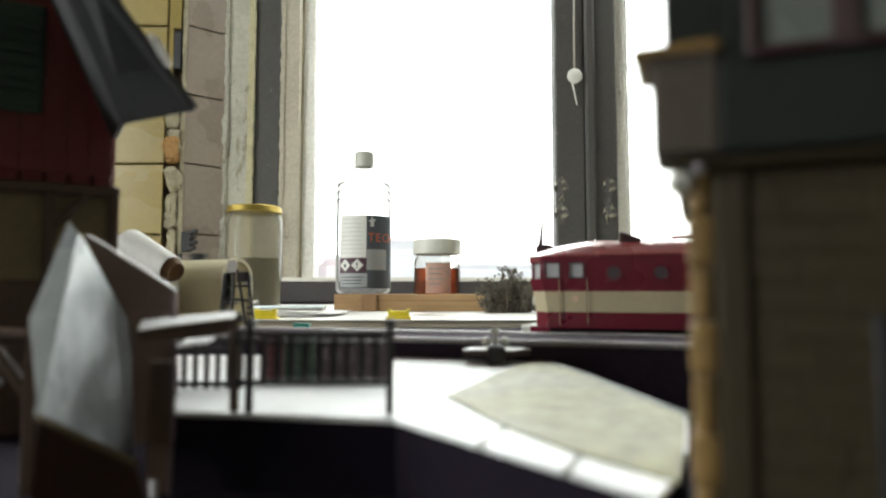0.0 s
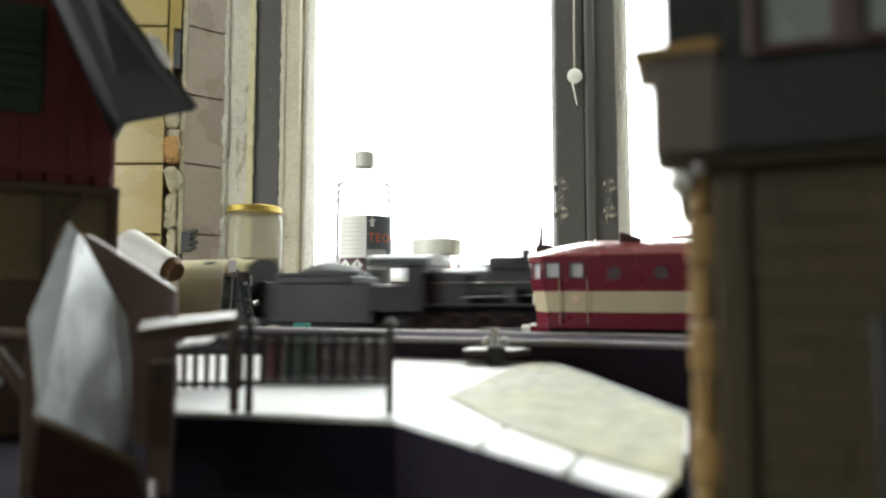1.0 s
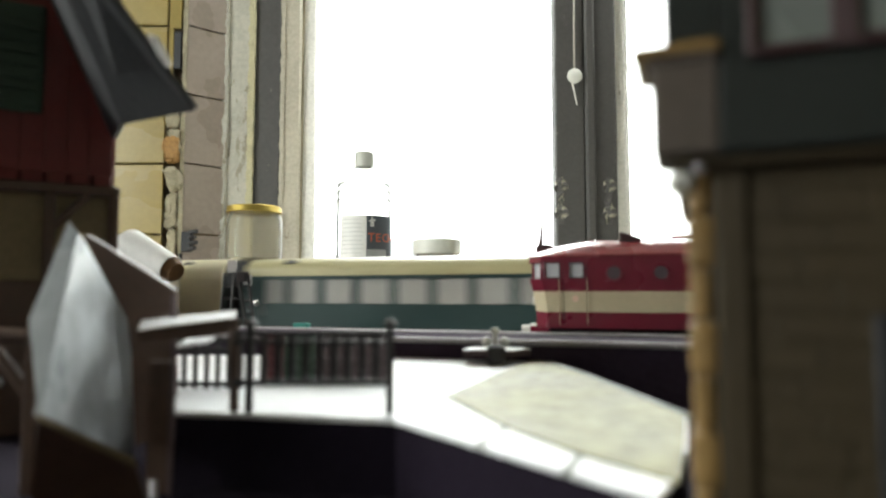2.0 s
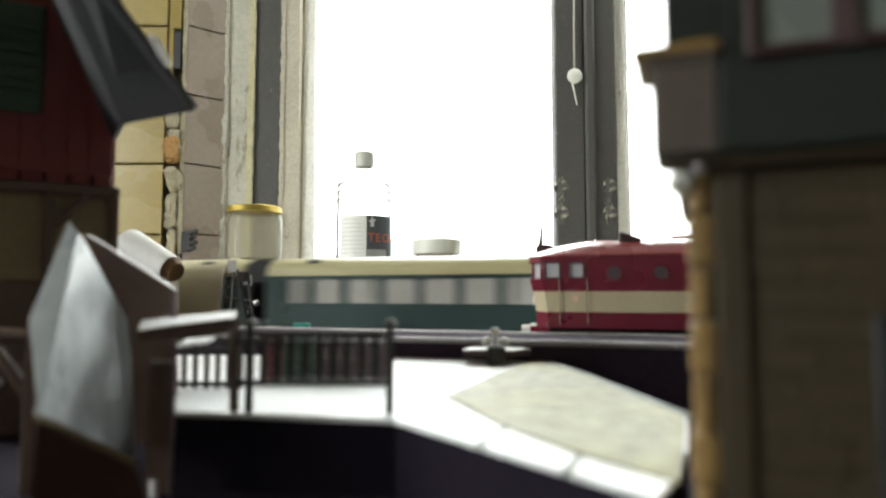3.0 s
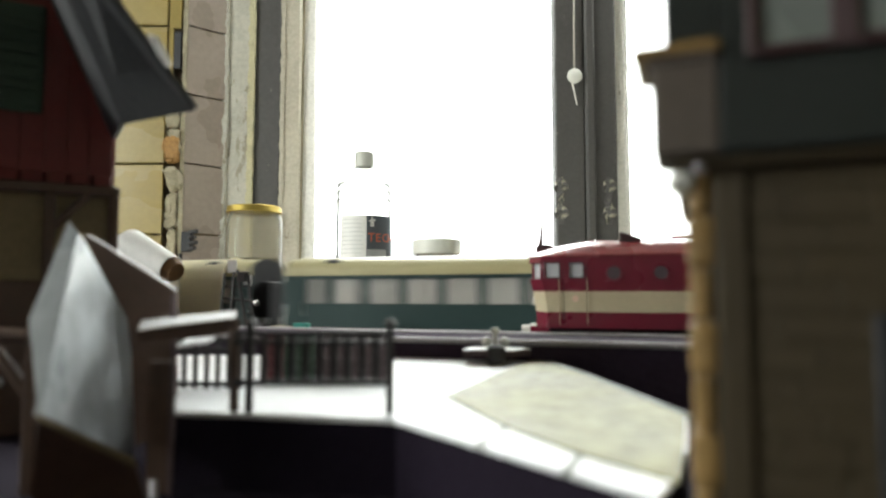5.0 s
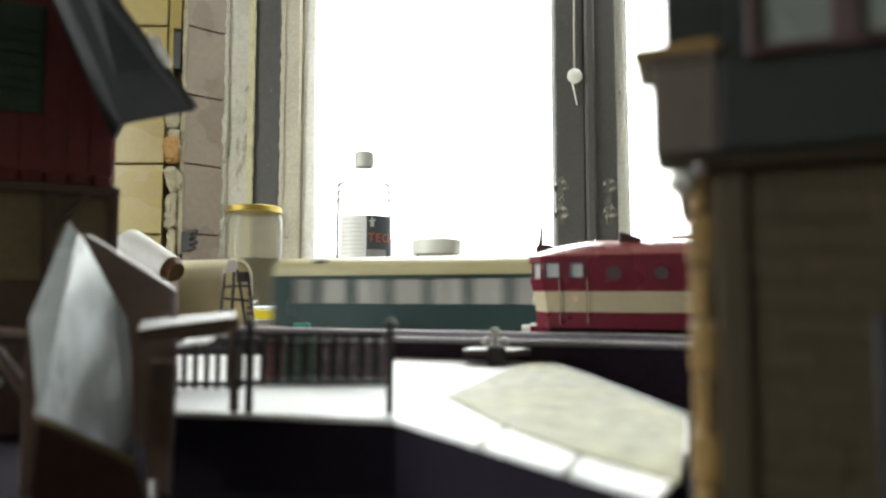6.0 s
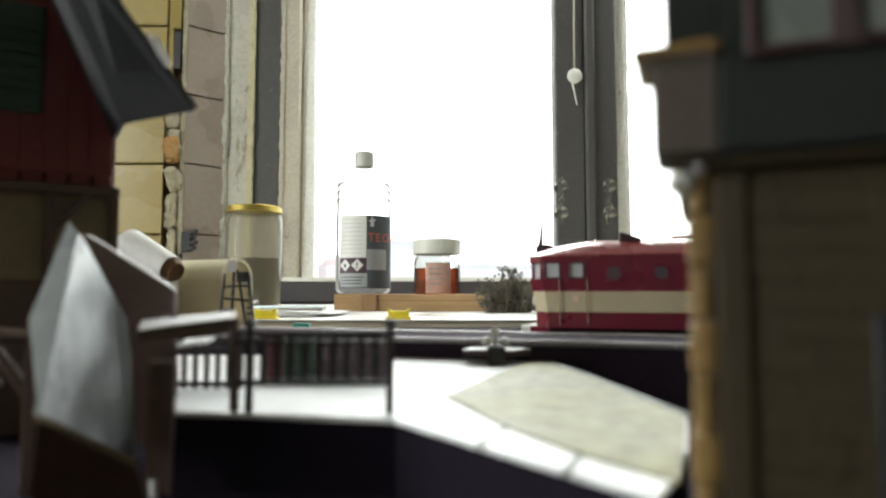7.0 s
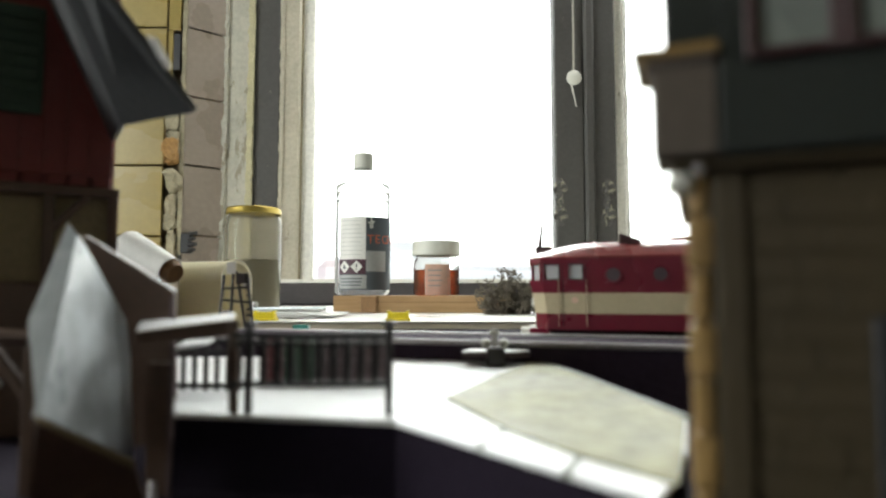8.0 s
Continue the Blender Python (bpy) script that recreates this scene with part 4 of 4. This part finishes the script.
        part("hazard_diamond", box(-6.2, 6.2, -6.2, 6.2, 0, .3), "paper", b).matrix_basis = bend(x, 39.5, 45)
    part("flame_mark", lathe([(0, 0), (2.4, 0), (2.4, .3), (0, .3)], 12), "label_dark", b).matrix_basis = bend(-22, 38.6) @ pose(0, 0, 0.0004)
    part("flame_mark", plate([(-1.6, .5, .7), (1.6, .5, .7), (0, 5, .7)], .3), "label_dark", b).matrix_basis = bend(-22, 38.6)
    part("mark_bar", box(-.9, .9, -.6, 4.6, .4, .7), "label_dark", b).matrix_basis = bend(-3.5, 39)
    part("mark_dot", box(-.9, .9, -3.6, -1.8, .4, .7), "label_dark", b).matrix_basis = bend(-3.5, 39)
    for i, ch in enumerate("TECH"):
        writing("letter", ch, 17, "label_orange", b, bend(11 + 11.2 * i, 73), "orange letter")
    # small white figure-like emblem reduced to plain bars
    for p, q in (((-1, 9), (1, 15)), ((-2.2, 0), (0, 9)), ((0.6, 0), (2.6, 9)), ((-5, 7), (-1, 9)), ((1, 8), (5, 10.5))):
        part("emblem_bar", box(p[0], q[0], p[1], q[1], 0, .3), "paper", b).matrix_basis = bend(17, 94)


def jars():
    j = thing("preserving_jar", "tall dusty glass jar with a golden screw lid", "jar", pose(-0.284, 0.947, 0.0072))
    part("glass", lathe([(0, .2), (37, .2), (40.5, 4), (41, 10), (41, 128), (39.5, 138), (36.5, 142), (36.5, 148)], 48), "jarglass", j, smooth=True)
    part("dust_layer", lathe([(0, 3), (38.8, 3), (39.2, 8), (39.2, 76), (0, 77)], 40), "dust", j, "dull grey filling", smooth=True)
    part("lid", lathe([(0, 154), (37, 154), (38.8, 153.2), (39.6, 151.6), (39.6, 146), (40.4, 145), (39.8, 144)], 48), "brass", j, "golden metal screw lid", smooth=True)
    s = thing("specimen_jar", "small jar of red brown liquid with white lid", "jar", pose(-0.0085, 0.90, 0.0305))
    part("glass", lathe([(0, .2), (30, .2), (32.3, 2), (32.6, 6), (32.6, 45), (31, 50), (29, 52), (29, 58)], 40), "jarclear", s, smooth=True)
    part("liquid", lathe([(0, 1), (31.6, 1), (31.8, 36), (0, 36.2)], 40, True), "brew", s, "red brown liquid", smooth=True)
    part("lid", lathe([(0, 77), (32, 77), (34, 75.5), (34.2, 57), (33.2, 56)], 48), "white", s, "white plastic lid", smooth=True)
    bm = bmesh.new()
    a = [bm.verts.new((32.9 * K * math.sin(radians(t)), -32.9 * K * math.cos(radians(t)), z * K)) for z in (0.8, 43) for t in np.linspace(-28, 36, 12)]
    for i in range(11):
        bm.faces.new((a[i], a[i + 1], a[i + 13], a[i + 12]))
    bmesh.ops.solidify(bm, geom=bm.faces, thickness=0.0002)
    part("label", bm, "label_pink", s, "faded pink paper label")
    for i in range(4):
        part("print_bar", box(-11, 8 - 2 * (i % 2), -33.25, -33.1, 34 - 7 * i, 35.4 - 7 * i), "label_grey", s)


def planks():
    p = thing("wood_offcut", "pale pine plank offcut carrying bottle and jar", "plank", pose(-0.1, 0.87, 0.007, 0, 0, -2.5))
    part("plank", roughen(box(-50, 200, 0, 90, 0, 23.5, .8), .4, 25, 3), "pine", p)
    q = thing("wood_block", "short darker pine block beside the plank", "wood block", pose(-0.1, 0.87, 0.007))
    part("block", roughen(box(-11, 10, -4, -.9, 0, 23.0, .8), .3, 30, 2), "pine_end", q)
    part("split", box(-17, 190, -.6, 0, 14, 15.2), "pine_end", p)
    for c0 in ((-167.9, 602.0, 7.0), (-41.7, 602.0, 7.0)):
        x, y, z = c0
        c = thing("clamp", "small bright yellow plastic clamp", "clamp", pose(x * K, y * K, 0.007), "clamps")
        part("body", box(-10, 10, -5, 5, 0, 8, 1), "yellow", c)
        part("jaw", box(-11.8, 11.8, -5.5, 5.5, 0, 2.4, .6), "yellow", c)
        part("lip", box(-11, -7, -5.2, 5.2, 8, 9.4, .5), "yellow", c)
        part("lip", box(7, 11, -5.2, 5.2, 8, 9.4, .5), "yellow", c)
    s = thing("paper_sheets", "loose white paper sheets lying on the board", "paper")
    for k, (a, b) in enumerate(((0, 0), (14, 6), (-10, 12))):
        part("sheet", roughen(box(-75, 70, -60, 60, 0, .5), 1.2, 14, 6), "paper", s).matrix_basis = pose(-0.195 + a * K, 0.70 + b * K, 0.0085 + k * 0.0016, 0, 0, 5 * k - 4)
    g = thing("magazine", "pale blue magazine lying on the paper sheets", "magazine", pose(-0.19, 0.735, 0.0135, 0, 0, 7))
    part("pages", roughen(box(-62, 52, -38, 40, 0, 2.0, .3), .8, 16, 5), "paper", g)
    part("cover", roughen(box(-62.5, 52.5, -38.5, 40.5, 2.1, 2.6), .8, 16, 5), "bluepaper", g, "pale blue cover")
    m = thing("dry_plant", "clump of dry brown moss sprigs", "plant")
    rnd = random.Random(5)
    root = Vector((86, 800, 7))
    for k in range(80):
        bm = bmesh.new()
        a, r = rnd.uniform(0, math.tau), 34 * rnd.random() ** .7
        p0 = root + Vector((r * math.cos(a), r * .6 * math.sin(a), 0))
        lean = Vector((math.cos(a) * rnd.uniform(0, 16) + rnd.uniform(-9, 9), rnd.uniform(-10, 10), rnd.uniform(14, 58) * (1.12 - r / 60)))
        tip = p0 + lean
        mid = (p0 + tip) / 2 + Vector((rnd.uniform(-9, 9), rnd.uniform(-5, 5), 4))
        tube(p0, mid, .9, bm, .7, 5)
        tube(mid, tip, .7, bm, .4, 5)
        for q in range(22):
            f = rnd.random() ** .7
            c = p0.lerp(mid, f * 2) if f < .4 else mid.lerp(tip, (f - .4) / .58)
            d = Vector((rnd.uniform(-1, 1), rnd.uniform(-1, 1), rnd.uniform(-.5, 1))).normalized() * rnd.uniform(3, 7)
            tube(c, c + d, .4, bm, 1.15, 4)
        part("sprig", bm, "moss", m)


def wall_bits():
    r = thing("paper_roll", "white paper roll with a brown end", "paper roll")
    a, b = Vector((-174.2, 350.0, 56.6)), Vector((-144.3, 336.0, 43.6))
    part("roll", tube(a, b, 10.5, r2=7.5, seg=28), "paper", r, smooth=True)
    part("core", tube(b, b + (b - a).normalized() * 4, 6.8, r2=5, seg=20), "cardboard", r, "brown cardboard core", smooth=True)
    part("prop", box(a.x - 10, b.x - 4, a.y - 8, a.y + 8, 0, a.z - 9, 1), "board", r)
    c = thing("wall_bracket", "black metal bracket with screws on the tile corner", "bracket")
    x, y, z = (-547.5, 1370.0, 147.3)
    part("plate", box(x - 20, x + 2, 1364, 1379, z - 26, z + 18, 2), "chassis", c)
    for k in range(4):
        zz = z + 16 - 12 * k
        part("screw", tube((x - 4, 1368, zz), (x + 16 - 3 * (k % 2), 1360, zz + 2), 4.5, seg=10), "plastic", c)
    part("cable", tube((x - 20, 1366, z - 30), (x - 24, 1360, -10), 4), "plastic", c)


# ---- model buildings close to the lens ----
def red_house():
    h = thing("timber_house", "red planked model house with dark slate roof", "model house", pose(-0.0786, 0.150, 0, 0, 0, 29) @ pose(0.0786, -0.150, 0))
    y = 150.0
    for i in range(9):
        x = -79.5 - 4.6 * i
        part("wall_plank", box(x - 4.58, x, y, y + 2, 58.4, 112, .1), "redwall", h)
    part("wall_core", box(-122, -78.6, y + 2, y + 60, 12, 112, .3), "redwall", h)
    for i in range(9):
        part("plank_end", box(-79 - 4.6 * i - 4.3, -79 - 4.6 * i - .2, y - .8, y + 2, 56.2, 58.8, .4), "redwall", h)
    part("beam", box(-122, -77.4, y - 1.6, y + 2, 53.8, 56.2, .3), "brown", h)
    part("lower_wall", box(-122, -79.5, y + .6, y + 2, 34, 53.8, .2), "tan", h)
    part("plinth", box(-122, -79, y - .5, y + 2, 0, 34, .3), "brown", h)
    for x in (-78.6, -91.5):
        part("post", box(x - 1.1, x + 1.1, y - 1.4, y + 1.6, 30, 53.8, .2), "brown", h)
    part("brace", tube((-91, y - .6, 46), (-84, y - .6, 54), .9, seg=8), "brown", h)
    s = part("shutter", box(-104.5, -93.8, y - 1.2, y, 72, 97, .4), "shutter", h, "dark green window shutter")
    for i in range(8):
        part("louvre", box(-103.6, -94.7, y - 1.7, y - 1.1, 74 + 2.8 * i, 76 + 2.8 * i, .2), "shutter", s)
    roof = part("roof", plate([(-68.5, 135.0, 68.5), (-48.7, 123.5, 68.1), (-55.8, 106.0, 81.6), (-58.7, 100.0, 86.6), (-68.4, 108.0, 91.0)][::-1], 1.4), "slate", h, "dark slate roof slope with overhang")
    roof.matrix_basis = h.matrix_basis.inverted()
    # the white glint at the verge, built as a thin paper-white plate
    part("verge_strip", plate([(-49.8, 104.0, 74.8), (-48.2, 104.0, 74.2), (-48.7, 111.0, 72.1), (-49.5, 111.0, 71.7), (-49.9, 108.0, 73.2)], .5), "paper", roof, "glint on the roof edge as a pale strip")
    part("eave_board", plate([(-77.8, 149.0, 68.3), (-68.7, 135.5, 68.7), (-68.6, 108.5, 91.3), (-93.9, 140.0, 109.9)][::-1], 1.2), "slate", roof)


def loading_ramp():
    r = thing("wooden_hoist", "brown model hoist frame with a grey tipped tray", "model hoist")
    d = .120
    part("tray", plate([(-59.8, 103.2, 41.0), (-60.0, 105.9, 39.5), (-60.2, 121.3, 26.2), (-59.6, 122.1, 20.6), (-56.3, 118.2, 0.9), (-53.7, 85.6, 15.0)][::-1], .8), "greyboard", r, "glossy grey tilted tray")
    part("tray_side", plate([(-62.3, 104.7, 43.1), (-59.8, 103.2, 41.0), (-53.7, 85.6, 15.0), (-54.4, 86.1, 15.7), (-61.2, 94.0, 27.2)][::-1], .8), "greyboard", r)
    part("side_board", plate([(-69.9, 123.0, 42.0), (-52.3, 123.0, 31.5), (-51.2, 123.0, 5.2), (-59.9, 123.0, 1.4), (-61.4, 123.0, 26.6)][::-1], 1.2), "brown", r)
    part("side_cap", plate([(-68.2, 120.0, 42.4), (-50.8, 120.0, 31.8), (-50.8, 120.0, 30.6), (-67.9, 120.0, 40.4)][::-1], 1.8), "brown", r)
    part("board_edge", plate([(-51.4, 119.5, 30.8), (-50.5, 119.5, 30.8), (-49.7, 119.5, 12.1), (-50.6, 119.5, 12.1)][::-1], .9), "lit_brown", r)
    part("leg", plate([(-45.9, 99.5, 20.5), (-41.8, 99.5, 20.5), (-42.1, 99.5, 0.3), (-45.6, 99.5, 0.3)][::-1], 1.0), "brown", r)
    part("leg_edge", plate([(-42.2, 98.8, 20.5), (-41.3, 98.8, 20.5), (-41.6, 98.8, 0.3), (-42.3, 98.8, 0.3)][::-1], .6), "lit_brown", r)
    part("bottom_board", plate([(-53.0, 84.5, 15.2), (-44.3, 93.0, 7.3), (-44.2, 93.0, 6.0), (-53.1, 84.5, 14.2)][::-1], 1.0), "tan", r)
    part("base", plate([(-55.5, 88.0, 13.6), (-44.5, 93.5, 6.0), (-43.0, 94.5, 0.4), (-57.7, 91.0, 0.4)][::-1], .8), "brown", r, "dark brown base board")
    part("pin", tube((-43.8, 98.0, 2.6), (-42.8, 96.0, .6), .6, seg=12), "edge", r)
    # table-like stage beside it
    # white colour stands in for the light on this board
    part("stage_top", plate([(-51.9, 108.0, 25.0), (-37.0, 112.0, 26.8), (-40.3, 124.0, 27.7), (-56.9, 120.0, 26.1)], .6), "card", r, "stage board coloured white for the light it catches")
    part("stage_apron", plate([(-51.5, 107.5, 24.8), (-36.2, 111.5, 26.8), (-36.2, 111.5, 24.1), (-51.4, 107.5, 22.8)], .8), "brown", r)
    part("post", tube((-34.1, 104.0, 27.0), (-33.8, 104.0, 12.0), .85, seg=10), "brown", r)
    # white here as well, in place of light falling on the shelf
    part("lower_shelf", plate([(-48.1, 115.0, 21.7), (-43.4, 116.0, 22.4), (-45.1, 126.0, 22.5), (-50.7, 126.0, 22.1)], .5), "card", r)
    f = thing("hand_rail", "dark brown post and rail beside the hoist", "railing")
    part("post", box(*(lambda p: (p[0] - 1.1, p[0] + 1.1, p[1] - 1, p[1] + 1))((-63.9, 100.0, 23.9)), 0, 23.6, .3), "brown", f)
    part("rail", tube((-74.8, 100.0, 24.6), (-64.4, 100.0, 24.3), 1.2, seg=10), "brown", f)
    part("brace", tube((-71.3, 100.0, 23.9), (-64.6, 100.0, 15.2), .9, seg=8), "brown", f)
    part("lower_rail", tube((-74.6, 100.0, 20.4), (-69.3, 100.0, 16.9), .8, seg=8), "greyboard", f)


def station():
    s = thing("station_building", "stone model station with ochre corner stones, seen in shade", "model station", Matrix.Translation((0, 0, EYE * .28)) @ Matrix.Diagonal((.72, .72, .72, 1)) @ pose(0.0302, 0.078, 0, 0, 0, -22) @ pose(-0.0302, -0.078, 0))
    y = 78.0
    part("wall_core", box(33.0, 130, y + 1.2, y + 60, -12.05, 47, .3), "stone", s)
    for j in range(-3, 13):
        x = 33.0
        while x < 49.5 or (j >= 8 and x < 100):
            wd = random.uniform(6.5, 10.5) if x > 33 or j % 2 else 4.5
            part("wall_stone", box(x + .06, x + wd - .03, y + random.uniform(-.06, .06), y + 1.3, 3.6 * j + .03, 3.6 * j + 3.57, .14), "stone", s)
            x += wd
    for j in range(-2, 7):
        w = 3.2 if j % 2 else 2.7
        part("quoin", box(30.4 - .25 * (j % 2), 30.2 + w, y - .5, y + 7 + (j % 2) * 3, 6.6 * j + 1.2, 6.6 * j + 7.7 - (1.3 if j == 6 else 0), .9, seg=2), "quoin", s)
    part("string_course", box(28.6, 130, y - 2.0, y + 62, 46.2, 47.6, .4), "stone", s)
    part("corbel", box(28.0, 31.2, y - 1.4, y + 4, 43.6, 46.2, .8), "white", s, "pale corbel under the upper floor")
    ball = part("corbel", lathe([(0, -.5), (.36, -.36), (.5, 0), (.36, .36), (0, .5)], 16), "edge", s, "pale round corbel", smooth=True)
    ball.matrix_basis = s.matrix_basis.inverted() @ pose(0.0213, 0.052, 0.0413)
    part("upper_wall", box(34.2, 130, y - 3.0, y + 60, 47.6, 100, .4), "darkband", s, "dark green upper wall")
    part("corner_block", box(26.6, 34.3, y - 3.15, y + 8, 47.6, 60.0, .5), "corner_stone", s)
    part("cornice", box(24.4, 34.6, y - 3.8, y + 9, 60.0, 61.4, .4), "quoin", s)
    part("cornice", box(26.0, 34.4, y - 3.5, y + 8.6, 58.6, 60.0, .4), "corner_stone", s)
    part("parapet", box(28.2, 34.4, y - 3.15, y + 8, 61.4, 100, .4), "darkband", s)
    for x in (38.6, 48.6, 58.6):
        w = part("upper_window", box(x, x + 7.4, y - 3.3, y - 2.7, 59.6, 90, .2), "upper_pane", s)
        bm = box(x - 1.3, x, y - 4.0, y - 2.8, 58.4, 91, .2)
        box(x + 7.4, x + 8.7, y - 4.0, y - 2.8, 58.4, 91, .2, bm)
        box(x, x + 7.4, y - 4.0, y - 2.8, 58.4, 59.6, .2, bm)
        part("window_frame", bm, "wheelred", w, "dark red window frame")
    d = part("door", box(49.3, 66, y - .6, y + 1, -12, 28.6, .3), "chassis", s, "dark door")
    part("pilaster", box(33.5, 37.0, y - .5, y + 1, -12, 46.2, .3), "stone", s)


random.seed(3)
room()
window()
table()
track(FAR_LINE, -1900, 2100)
track(NEAR_LINE, -330, 800)
platforms()
fence()
tunnel()
diesel()
bottle()
jars()
planks()
wall_bits()
red_house()
loading_ramp()
station()
ENGINE, TENDER, WHEELS = steam_engine()
COACHES = [coach_body()]
for number in range(4):
    COACHES.append(copy_thing(COACHES[0], on_line(FAR_LINE, 0)))

# how far the first coach's front has come along the line, in millimetres
TIMES = [(0, -221), (0.2, -178), (0.5, -114.5), (0.7, -69.5), (0.9, -24.3), (1.2, 43), (1.6, 135), (2.4, 349), (3.2, 563), (3.5, 644), (4.0, 776), (4.5, 906), (5.2, 1084), (6.0, 1290), (6.4, 1402), (7.2, 1626), (8.0, 1850)]


def come(t):
    return float(np.interp(t, [a for a, _ in TIMES], [b for _, b in TIMES]))


def motions():
    for ob, lead in [(ENGINE, 190.0), (TENDER, 190.0)] + [(c, -124.7 - 256.2 * k - (8 if k == 4 else 0)) for k, c in enumerate(COACHES)]:
        walk(ob, [(t, on_line(FAR_LINE, s + lead)) for t, s in TIMES])
    for w in WHEELS:
        x = w.location.x
        walk(w, [(k / 30, pose(x, 0, 0.0125, 0, math.degrees(come(k / 30) / 8.6) % 360, 0)) for k in range(241)])


motions()
